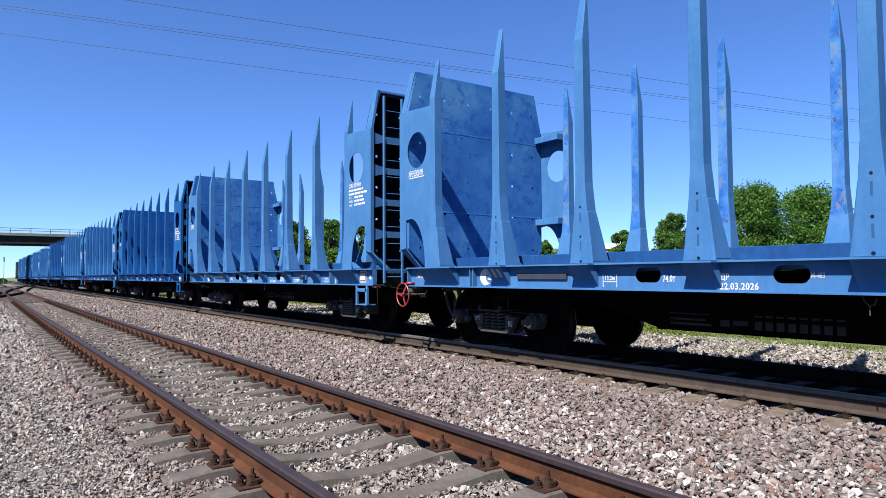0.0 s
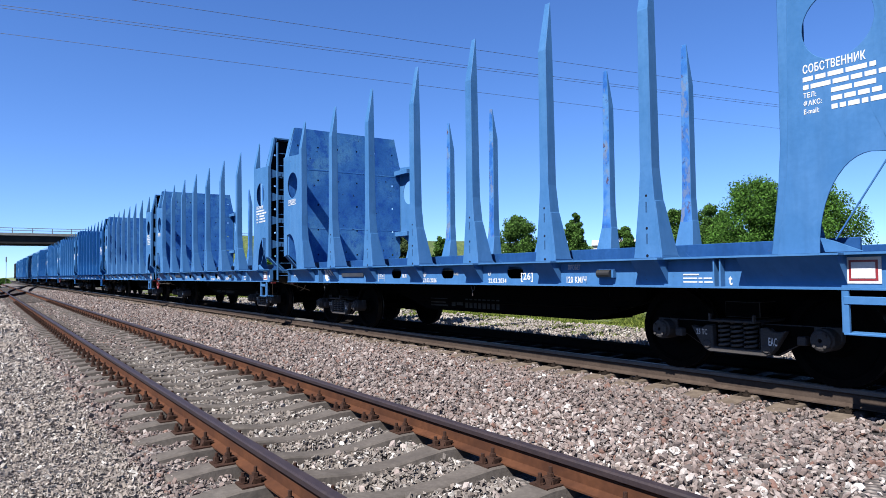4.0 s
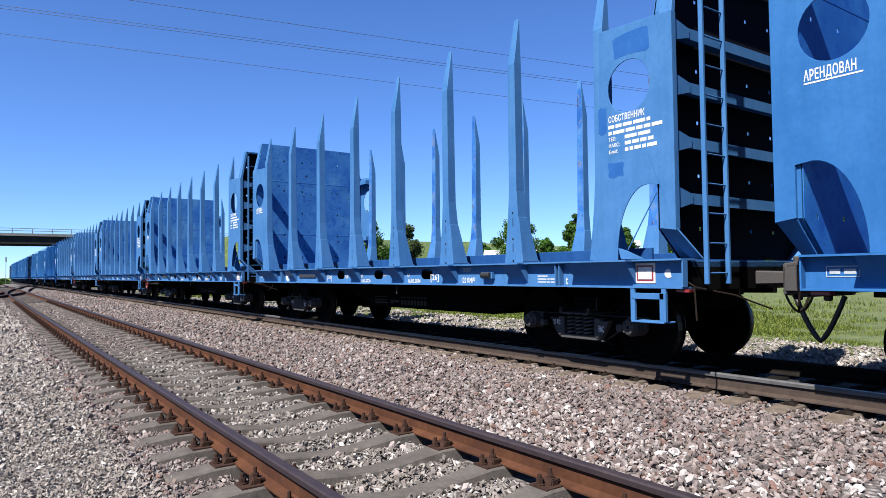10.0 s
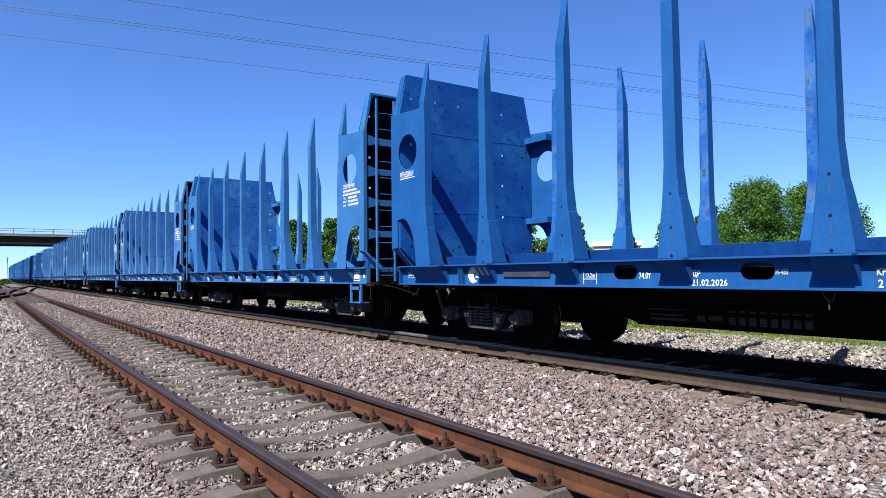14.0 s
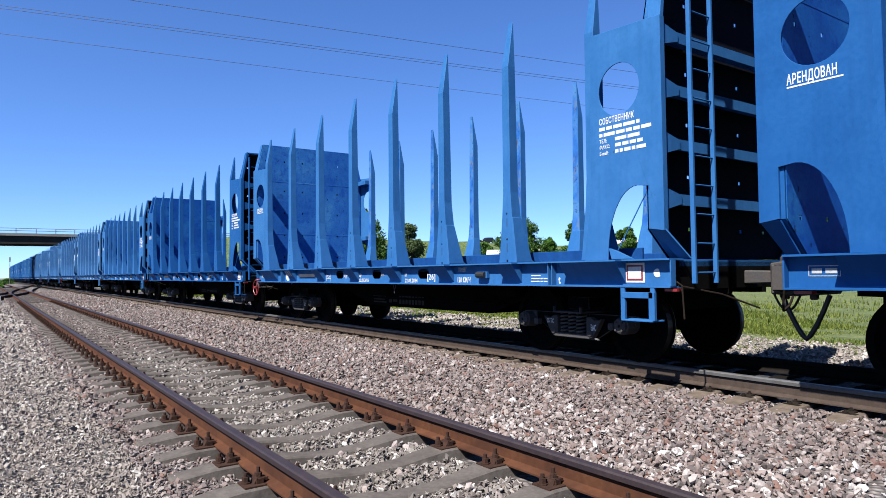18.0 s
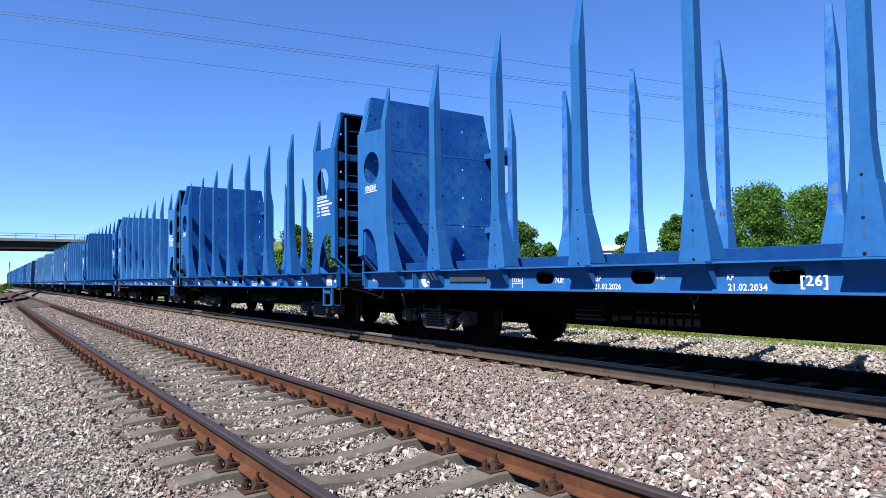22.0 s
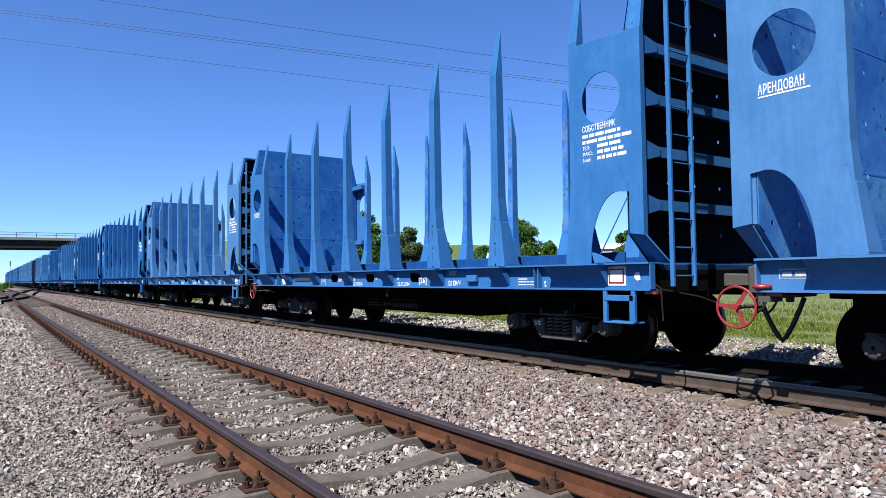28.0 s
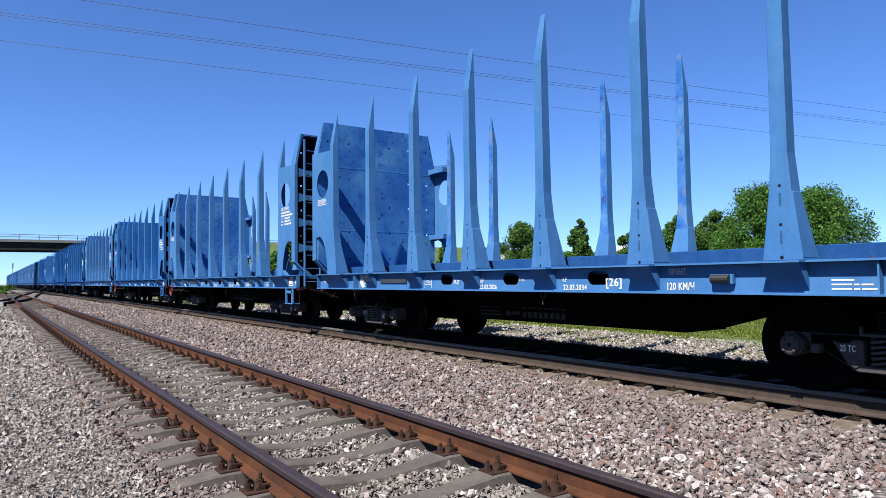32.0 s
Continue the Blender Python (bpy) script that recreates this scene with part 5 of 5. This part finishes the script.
    t("M-483", 0.075, -0.10, 1.10, mat=LOGO, n=0.6), t("KP", 0.085, -0.97, 1.09, n=0.75), t(dates[1], 0.096, -0.98, 0.985, n=0.90)
    t("[26]", 0.14, -1.70, 1.035, n=1.05), t("120 KM/Ч", 0.115, -2.58, 0.995, n=0.70), t("ПРОБЕГ", 0.085, -2.62, 1.165, mat=LOGO, n=0.62)
    t("t", 0.15, 5.03, 0.99), t("t", 0.15, -4.86, 0.99)
    if patched:
        n("paint_patch", "patch", "fresh darker blue paint over old marks")
    if roller:
        n("rubber_roller", "roller", "black rubber roller in its holder")
    if wheel:
        n("hand_wheel", "wheel_red", "red painted hand brake wheel"), n("spindle", "spindle"), n("release_stem", "release_stem"), n("release_knob", "release")
    for o in w.children_recursive:
        if o.name.split(".")[0] in ("address_block", "label_block", "number_block", "tare_block", "badge_block", "bolt_mark", "paint_patch"):
            o["kind"] = "stuff"
        o.color = (*tint, 1)
    return w


WHEELSETS = []
WAGONS = []


def place(t, m):
    """Distance along the track of the middle of wagon m at t seconds."""
    return 9.482 + 4.9624 * t + 0.02374 * t * t - 0.0003487 * t ** 3 + 7.52e-6 * t ** 4 - 6.43 - PITCH * m


def build_train():
    k = build_meshes()
    dates = {0: ("22.03.2026", "22.03.2034"), 1: ("22.03.2026", "22.03.2034"), 5: ("21.02.2026", "21.02.2034"), 2: ("22.03.2026", "22.03.2034"), 3: ("16.05.2026", "16.05.2034"), 7: ("21.02.2026", "21.02.2034"), 8: ("21.02.2026", "21.02.2034"),
             9: ("16.05.2026", "16.05.2034"), 12: ("22.03.2026", "22.03.2034")}
    deep, pale, mid = (0.21, 0.52, 0.74), (1.0, 1.0, 1.0), (0.56, 0.82, 0.95)
    tints = {-1: pale, 0: pale, 1: pale, 2: pale, 3: pale, 4: mid, 5: deep, 6: mid, 7: deep, 8: (0.34, 0.64, 0.82), 9: pale, 10: mid, 11: pale, 12: pale, 13: mid}
    for m in range(-10, 14):
        w = build_wagon(k, tints.get(m, (mid, deep, mid)[m % 3]), dates.get(m, (("22.03.2026", "22.03.2034"), ("16.05.2026", "16.05.2034"))[m % 2]), m in (0, 2, 6, 10, 11, -3), m not in (7, 10), m == 3)
        tagged(w, "empty blue steel timber wagon with tall stakes and end bulkheads", "railway wagon", "train of timber wagons")
        WAGONS.append((w, m))


build_train()


def motions():
    """The train draws away along the track, slowly gaining speed; the wheels roll."""
    for w, m in WAGONS:
        walk(w, [(t, pose(X2, place(t, m), RAIL2)) for t in range(0, 33, 2)])
    total = place(32, 0) - place(0, 0)
    step = radians(72) * 0.475
    n = int(total / step) + 1
    ts, t = [], 0.0
    for i in range(n + 1):
        goal = place(0, 0) + min(total, i * step)
        for _ in range(6):
            t -= (place(t, 0) - goal) / 5.6
        ts.append(min(32.0, max(0.0, t)))
    ts[-1] = 32.0
    for ws, y in WHEELSETS:
        if ws.parent in LIVE:
            walk(ws, [(t, Matrix.Translation((0, y, 0.475)) @ Matrix.Rotation(-(place(t, 0) - place(0, 0)) / 0.475, 4, "X")) for t in ts])

    # the car comes over the bridge from the far side of the train
    def at(t):
        return 8.3 - 13.7 * (t - 24.6)
    walk(CAR, [(t, pose(at(t), 122.8, road_height(at(t)) + (0.22 if at(t) > 36 else -0.38))) for t in (0, 4, 8, 12, 16, 18, 20, 22, 22.5, 23.2, 23.5, 24, 25, 26, 28, 30, 32)])

    # the bee leaves the gravel, darts past and settles again
    turn = Vector((0.358, 0.057, -0.052)).to_track_quat("Y", "Z").to_matrix().to_4x4()
    walk(BEE, [(t, Matrix.Translation(p) @ turn) for t, p in (
        (0, (0.4, -2, -0.33)), (8.2, (0.4, -2, -0.33)), (8.5, (0.1, -1.2, 0.6)), (8.7, (-0.15, -0.25, 1.5)), (8.8, (0.127, 0.342, 1.337)), (8.9, (0.307, 0.435, 1.349)), (9, (0.665, 0.492, 1.297)), (9.1, (1.222, 0.362, 1.191)), (9.2, (1.5, 0.05, 1)), (9.5, (1.35, -0.8, 0.2)), (10, (1.1, -1.3, -0.33)), (32, (1.1, -1.3, -0.33)))])


# ---- bridge ----
def build_bridge():
    b = empty("road_bridge")
    Y0, Y1 = 118.0, 127.0
    for y0, y1, web in ((Y0 + 0.25, Y0 + 1.2, 0.5), (Y0 + 4, Y0 + 5, 0.0), (Y1 - 1.2, Y1 - 0.25, 0.0)):
        g = Geo().box(-115, 60, y0, y1, 6.3, 7.09)
        if web:
            g.box(-115, 60, y0, y0 + web, 7.09, 7.51)
        part("girder", g.mesh("girder", GIRDER), b, "concrete girder darkened for the shade under the deck")
    part("deck_edge", Geo().box(-115, 60, Y0, Y0 + 0.5, 7.52, 7.92).mesh("deck_edge", BRIDGE), b)
    part("deck_edge", Geo().box(-115, 60, Y1 - 0.5, Y1, 7.55, 8.15).mesh("deck_edge", BRIDGE), b)
    part("road_slab", Geo().box(-115, 60, Y0 + 0.76, Y1 - 0.5, 7.1, 7.62).mesh("road_slab", BRIDGE), b)
    for z in (8.30, 8.66):
        part("handrail", Geo().box(-115, 60, Y0 + 0.1, Y0 + 0.18, z - 0.04, z + 0.04).mesh("handrail", GALV), b)
    post = Geo().box(-0.05, 0.05, -0.05, 0.05, 0, 0.75).mesh("post", GALV)
    for i in range(-44, 23):
        part("post", post, b, m=pose(i * 2.6 + 1, Y0 + 0.14, 7.92))
    for x in (-22, 26):
        part("pier", Geo().box(x - 0.6, x + 0.6, Y0 + 1, Y1 - 1, -1, 6.2).mesh("pier", BRIDGE), b)
    tagged(b, "concrete road bridge with metal railing crossing the tracks", "bridge")


build_bridge()


def road_height(x):
    """Top of the road that crosses the bridge."""
    return 8.0 - max(0.0, x - 90) * 0.012


def build_embankment():
    """The grassed ramp that carries the road away from the bridge."""
    g, vs = Geo(), []
    xs = [30 + 6 * i for i in range(58)]
    for i, x in enumerate(xs):
        top = road_height(x) + 0.2
        if i == 0:
            top = 6.0
        for y, z in ((98, -0.8), (104, 1.6), (110, top * 0.62), (116, top - 0.2), (118, top), (127, top), (140, -0.8)):
            vs.append((x + 0.6 * noise.noise((x * 0.2, y * 0.3, 1)), y + 0.8 * noise.noise((x * 0.2, y, 5)), z + 0.35 * noise.noise((x * 0.15, y * 0.2, 9))))
    n = 7
    g.add(vs, [(i * n + j, (i + 1) * n + j, (i + 1) * n + j + 1, i * n + j + 1) for i in range(len(xs) - 1) for j in range(n - 1)])
    g.add(vs[:n], [tuple(range(n))])
    return tagged(new("road_embankment", g.mesh("road_embankment", BANK, smooth=True)), "tall grassy embankment carrying the road up to the bridge", "embankment", kind="structure")


build_embankment()


# ---- trees ----
def tree(name, label, x, y, z, height, width, leaf, seed, lean=0.55, clumps=26, leaves=260, size=0.16, low=0.12):
    """A tapered trunk with limbs and a crown of many small leaves in uneven clumps."""
    rng = np.random.default_rng(seed)
    t = empty(name, pose(x, y, z))
    g = Geo()
    top = height * 0.72
    g.cyl((0, 0, -0.5), (0.1, 0, height * 0.35), width * 0.035 + 0.08, 8, width * 0.025 + 0.06)
    g.cyl((0.1, 0, height * 0.35), (0, 0.1, top), width * 0.025 + 0.06, 7, 0.04)
    cents = []
    for i in range(clumps):
        a, u = rng.uniform(0, 2 * math.pi), rng.uniform(0, 1)
        hh = low + (1 - low) * (0.08 + 0.86 * u)
        wide = math.sin(math.pi * min(1, max(0.02, (hh - low * 0.6) / (1.04 - low * 0.6))) ** lean) ** 0.75
        r = width * 0.5 * wide * rng.uniform(0.1, 0.95) ** 0.7
        c = np.array([r * math.cos(a), r * math.sin(a), hh * height])
        cents.append((c, width * rng.uniform(0.07, 0.165) * (0.6 + 0.5 * wide)))
        g.cyl((0, 0, max(0.1, hh * 0.62) * height * 0.9), tuple(c), 0.05, 4, 0.015)
    part("trunk", g.mesh("trunk", BARK), t)
    P, N = [], []
    for c, r in cents:
        n = int(leaves)
        d = rng.normal(size=(n, 3))
        d /= np.linalg.norm(d, axis=1)[:, None]
        rad = r * rng.uniform(0.3, 1.25, n) ** 0.7
        P.append(c + d * rad[:, None] * np.array([1.05, 1.05, 0.95]))
        N.append(d)
    P, N = np.concatenate(P), np.concatenate(N)
    n = len(P)
    u = rng.normal(size=(n, 3)) + N * 0.2
    u /= np.linalg.norm(u, axis=1)[:, None]
    w = np.cross(u, N + rng.normal(size=(n, 3)) * 0.7)
    w /= np.linalg.norm(w, axis=1)[:, None]
    s = size * rng.uniform(0.6, 1.35, n)[:, None]
    V = np.stack([P - u * s, P + w * s * 0.55, P + u * s, P - w * s * 0.55], 1).reshape(-1, 3)
    me = bpy.data.meshes.new("crown")
    me.vertices.add(len(V))
    me.vertices.foreach_set("co", V.ravel())
    me.loops.add(len(V))
    me.loops.foreach_set("vertex_index", np.arange(len(V), dtype=np.int32))
    me.polygons.add(n)
    me.polygons.foreach_set("loop_start", np.arange(0, len(V), 4, dtype=np.int32))
    me.materials.append(leaf)
    me.update(calc_edges=True)
    part("crown", me, t)
    return tagged(t, label, "tree")


def ray_place(px, D):
    """A place on the plan at a bearing in degrees right of the track and a distance."""
    a = radians(px)
    return D * math.sin(a), D * math.cos(a)


# bearing, distance, foot, height, width
TREES = [
    ("tree", "broad leafy green tree beyond the line", 60.6, 60, 1.0, 7.6, 7.4, LEAF, 0.55, 0.05),
    ("tree", "broad light green tree with open outline", 64.9, 63, 1.0, 7.3, 8.4, LEAF, 0.6, 0.05),
    ("tree", "dark green round tree behind the line", 54.7, 76, 1.8, 6.0, 4.6, LEAF_DARK, 0.6, 0.08),
    ("tree", "dark green tree with gaps in its crown", 57.6, 78, 1.8, 6.4, 5.6, LEAF_DARK, 0.6, 0.12),
    ("bush", "small dark bush behind the line", 50.6, 85, 2.0, 4.6, 3.4, LEAF_DARK, 0.6, 0.05),
    ("tree", "upright pointed dark green tree", 46.6, 85, 1.8, 6.9, 3.6, LEAF_DARK, 0.5, 0.08),
    ("tree", "dense rounded green tree beyond the line", 41.6, 72, 0.8, 6.6, 5.4, LEAF_DARK, 0.55, 0.05),
    ("bush", "small leafy bush beyond the train", 44.2, 74, 0.8, 4.3, 2.6, LEAF, 0.6, 0.05),
    ("tree", "silvery green tree beyond the line", 32.0, 62, 0.0, 6.0, 4.0, LEAF_PALE, 0.55, 0.05),
    ("tree", "dark green tree beside the bank", 28.3, 60, 0.0, 7.2, 4.6, LEAF_DARK, 0.55, 0.03),
    ("tree", "leafy tree beside the bank", 25.6, 66, 0.0, 7.0, 4.4, LEAF, 0.55, 0.03),
    ("tree", "dark green tree at the foot of the bank", 22.3, 70, 0.0, 7.0, 5.0, LEAF_DARK, 0.55, 0.03),
    ("shrub", "low green shrub far beside the track", -0.6, 150, -0.6, 1.0, 3.2, LEAF, 0.6, 0.05),
    ("shrub", "low green shrub far beside the track", 0.6, 165, -0.6, 1.0, 3.0, LEAF_DARK, 0.6, 0.05),
    ("shrub", "low green shrub far beside the track", 1.3, 190, -0.6, 1.3, 2.6, LEAF_DARK, 0.6, 0.05),
    ("shrub", "yellow-green weeds beside the far rails", 0.2, 118, -0.6, 0.9, 3.0, LEAF, 0.6, 0.05),
    ("bush", "leafy bush on the grass embankment", 20.6, 112, 1.5, 4.6, 5.0, LEAF, 0.6, 0.02),
    ("bush", "leafy bush on the grass embankment", 24.2, 117, 3.0, 3.6, 5.0, LEAF_PALE, 0.6, 0.02),
    ("bush", "leafy bush on the grass embankment", 30.4, 121, 2.0, 4.0, 4.4, LEAF, 0.6, 0.02),
    ("bush", "leafy bush on the grass embankment", 38.6, 134, 3.0, 4.2, 5.0, LEAF_DARK, 0.6, 0.02),
    ("bush", "small tree on the grass bank", 35.0, 95, 1.5, 5.0, 2.8, LEAF_DARK, 0.6, 0.05),
]
for i, (nm, lab, az, D, z0, hh, ww, lf, lean, low) in enumerate(TREES):
    x, y = ray_place(az, D)
    tree(nm, lab, x, y, z0, hh, ww, lf, 100 + i, lean, 90 if i < 2 else 60, 320 if D < 90 else 170, 0.098 * D / 60, low)


# ---- grass ----
def build_grass():
    rng = np.random.default_rng(8)
    n = 400000
    y = rng.uniform(1.5, 60, n)
    x = 10.6 + rng.gamma(1.9, 3.4, n)
    patch = np.sin(x * 2.3 + 1.3 * np.sin(y * 0.9)) + np.sin(y * 1.9 + 1.7 * np.sin(x * 1.1)) + 0.7 * np.sin(x * 5.1 + y * 3.7) + rng.normal(0, 0.6, n) + (x - 12.1) * 0.75 - 0.5
    x, y = x[patch > 0], y[patch > 0]
    n = len(x)
    hgt = rng.uniform(0.015, 0.085, n) * (1 + 0.03 * (x - 11) + 0.09 * np.maximum(0, x - 13.5)) * (1 + 0.6 * np.sin(x * 2.1) * np.sin(y * 1.7))
    a = rng.uniform(0, 2 * math.pi, n)
    z = ground_height(x, y) - 0.03
    b = np.stack([x, y, z], 1)
    side = np.stack([np.cos(a), np.sin(a), 0 * a], 1) * (0.004 + 0.0013 * np.hypot(x - 9, y))[:, None]
    tip = np.stack([rng.normal(0, 0.06, n), rng.normal(0, 0.06, n), hgt], 1)
    V = np.stack([b - side, b + side, b + tip], 1).reshape(-1, 3)
    me = bpy.data.meshes.new("grass")
    me.vertices.add(len(V))
    me.vertices.foreach_set("co", V.ravel())
    me.loops.add(len(V))
    me.loops.foreach_set("vertex_index", np.arange(len(V), dtype=np.int32))
    me.polygons.add(n)
    me.polygons.foreach_set("loop_start", np.arange(0, len(V), 3, dtype=np.int32))
    me.materials.append(BLADE)
    me.update(calc_edges=True)
    tagged(new("grass", me), "rough yellow-green grass beyond the train", "grass", kind="stuff")


build_grass()


# ---- overhead lines ----
def build_wires():
    for (x0, y0), (x1, y1), z in (((4.98, 32.9), (58.97, 21.97), 14.0), ((0.5, 36.8), (63.2, 23.6), 14.0), ((0.5, 37.2), (63.2, 24.1), 14.0), ((0.57, 41.1), (74.8, 28.0), 14.0)):
        d = Vector((x1 - x0, y1 - y0)).normalized()
        pts = []
        for i in range(41):
            s = -60 + 260 * i / 40
            pts.append((x0 + d.x * s, y0 + d.y * s, z + ((s - 35) / 100) ** 2 * 0.6 - 0.07))
        tagged(new("power_line", Geo().tube(pts, 0.0115, 5).mesh("power_line", WIRE)), "thin dark overhead power cable", "cable", "overhead power cables")


build_wires()


# ---- far things ----
def build_far():
    m = empty("signal_mast", pose(4.25, 175, -0.3))
    part("mast", Geo().cyl((0, 0, 0), (0, 0, 6.0), 0.055, 8).mesh("mast", GALV), m)
    part("signal_head", Geo().box(-0.13, 0.13, -0.13, 0.13, 5.0, 6.1).mesh("signal_head", GALV, bevel=0.04), m)
    tagged(m, "slim railway signal mast with dark head", "signal")
    m = empty("point_indicator", pose(0.85, 50.0, -0.4))
    part("post", Geo().box(-0.08, 0.08, -0.08, 0.08, 0, 0.35).mesh("post", BLACK), m)
    part("white_panel", Geo().box(-0.4, -0.1, -0.1, 0.1, 0.1, 0.4).mesh("white_panel", WHITE), m)
    tagged(m, "low white and black point indicator by the rails", "indicator")
    for az, D, w, hh, z0 in ((41.9, 88, 9, 2.0, 1.2), (50.0, 110, 7, 3.2, 2.0), (56.6, 100, 4, 3.6, 2.6)):
        x, y = ray_place(az, D)
        b = empty("low_building", pose(x, y, z0, 0, 0, -az))
        part("wall", Geo().box(-w / 2, w / 2, -3, 3, -0.5, hh).mesh("wall", ROOFING), b)
        part("roof", Geo().hexa([(-w / 2 - 0.3, -3.3, hh), (w / 2 + 0.3, -3.3, hh), (w / 2 + 0.3, 3.3, hh), (-w / 2 - 0.3, 3.3, hh),
                                 (-w / 2 - 0.3, -0.1, hh + 1), (w / 2 + 0.3, -0.1, hh + 1), (w / 2 + 0.3, 0.1, hh + 1), (-w / 2 - 0.3, 0.1, hh + 1)]).mesh("roof", ROOFING), b)
        tagged(b, "low white building far behind the trees", "building")


build_far()


def build_locomotive():
    """The diesel locomotive that heads the train."""
    w = empty("diesel_locomotive")
    part("frame", Geo().box(-1.45, 1.45, -8.2, 8.2, 0.95, 1.35).mesh("frame", BLACK), w)
    part("hood", Geo().box(-1.05, 1.05, -7.2, 7.9, 1.35, 3.7).mesh("hood", GIRDER, bevel=0.08), w, "dark engine hood")
    part("cab", Geo().box(-1.5, 1.5, 3.6, 6.2, 1.35, 4.6).mesh("cab", GIRDER, bevel=0.1), w)
    part("fuel_tank", Geo().box(-1.2, 1.2, -2.0, 2.0, 0.35, 0.95).mesh("fuel_tank", BLACK, bevel=0.05), w)
    for y in (-5.2, 5.2):
        part("bogie", Geo().box(-1.1, 1.1, y - 2.0, y + 2.0, 0.3, 0.9).mesh("bogie", BLACK, bevel=0.05), w)
    tagged(w, "dark diesel locomotive at the head of the train", "locomotive")
    return w


def build_car():
    """The dark sport utility car that crosses the bridge; it drives towards -x, its own length along x."""
    c = empty("car")
    body = [(-2.2, 0.42), (-2.24, 0.75), (-2.05, 0.98), (-1.1, 1.08), (1.95, 1.10), (2.2, 0.95), (2.2, 0.42)]
    glass = [(-1.05, 1.08), (-0.35, 1.62), (1.55, 1.64), (1.98, 1.10)]
    part("body", Geo().prism(body, [], "y", -0.9, 0.9).mesh("body", CARPAINT, bevel=0.06), c, "dark grey painted bodywork")
    part("cabin", Geo().prism(glass, [], "y", -0.8, 0.8).mesh("cabin", CARGLASS, bevel=0.05), c, "dark tinted windows")
    part("roof", Geo().prism([(-0.36, 1.60), (-0.2, 1.70), (1.45, 1.72), (1.58, 1.62)], [], "y", -0.76, 0.76).mesh("roof", CARPAINT, bevel=0.03), c)
    for y in (-0.81, 0.81):
        for x0, x1 in ((-0.42, -0.34), (0.42, 0.52), (1.25, 1.35)):
            part("pillar", Geo().box(x0, x1, y - 0.02, y + 0.02, 1.08, 1.62).mesh("pillar", CARPAINT), c)
    tyre = Geo().lathe([(-0.11, 0.18), (-0.11, 0.32), (-0.08, 0.35), (0.08, 0.35), (0.11, 0.32), (0.11, 0.18)], "y", 20).mesh("wheel", RUBBER)
    rim = Geo().cyl((0, -0.09, 0), (0, 0.09, 0), 0.2, 14).mesh("rim", GALV)
    for x in (-1.4, 1.35):
        for y in (-0.82, 0.82):
            w = part("wheel", tyre, c, m=pose(x, y, 0.35))
            part("rim", rim, w)
            CARWHEELS.append((w, x, y))
    for y in (-0.65, 0.65):
        part("headlight", Geo().box(-2.235, -2.12, y - 0.18, y + 0.18, 0.76, 0.88).mesh("headlight", WHITE, bevel=0.02), c)
        part("tail_light", Geo().box(2.1, 2.212, y - 0.14, y + 0.14, 0.85, 1.0).mesh("tail_light", RED, bevel=0.02), c)
    for o in c.children_recursive:
        if o.parent == c:
            o.matrix_basis = Matrix.Scale(0.86, 4) @ o.matrix_basis
    return tagged(c, "dark grey sport utility car driving over the bridge", "car")


def build_bee():
    """A bee fifteen millimetres long, its head towards +y."""
    b = empty("bee")
    part("abdomen", Geo().lathe([(-0.0080, 0.0), (-0.0072, 0.0018), (-0.0050, 0.0034), (-0.0022, 0.0036), (0.0, 0.0018), (0.0, 0.0)], "y", 12).mesh("abdomen", BEE_FUR, smooth=True), b, "dark amber furry abdomen")
    part("thorax", Geo().lathe([(-0.0006, 0.0), (0.0, 0.0020), (0.0018, 0.0032), (0.0036, 0.0028), (0.0048, 0.0012), (0.0048, 0.0)], "y", 12).mesh("thorax", BEE_FUR, smooth=True), b)
    part("head", Geo().lathe([(0.0044, 0.0), (0.0048, 0.0014), (0.0058, 0.0020), (0.0068, 0.0014), (0.0072, 0.0)], "y", 10).mesh("head", BLACK, smooth=True), b, "small black head")
    for s in (-1, 1):
        wing = [(s * 0.0015, 0.003), (s * 0.006, 0.0035), (s * 0.0095, 0.001), (s * 0.0085, -0.002), (s * 0.004, -0.001)]
        part("wing", Geo().prism(wing if s > 0 else wing[::-1], [], "z", 0.0030, 0.0032).mesh("wing", BEE_WING), b, "thin pale wing")
    return tagged(b, "small amber and black furry bee in flight", "bee")


CARWHEELS = []
BEE = build_bee()
CAR = build_car()
LOCO = build_locomotive()
WAGONS.append((LOCO, -11.05))

LIVE = {w for w, m in WAGONS if m >= -1}
motions()
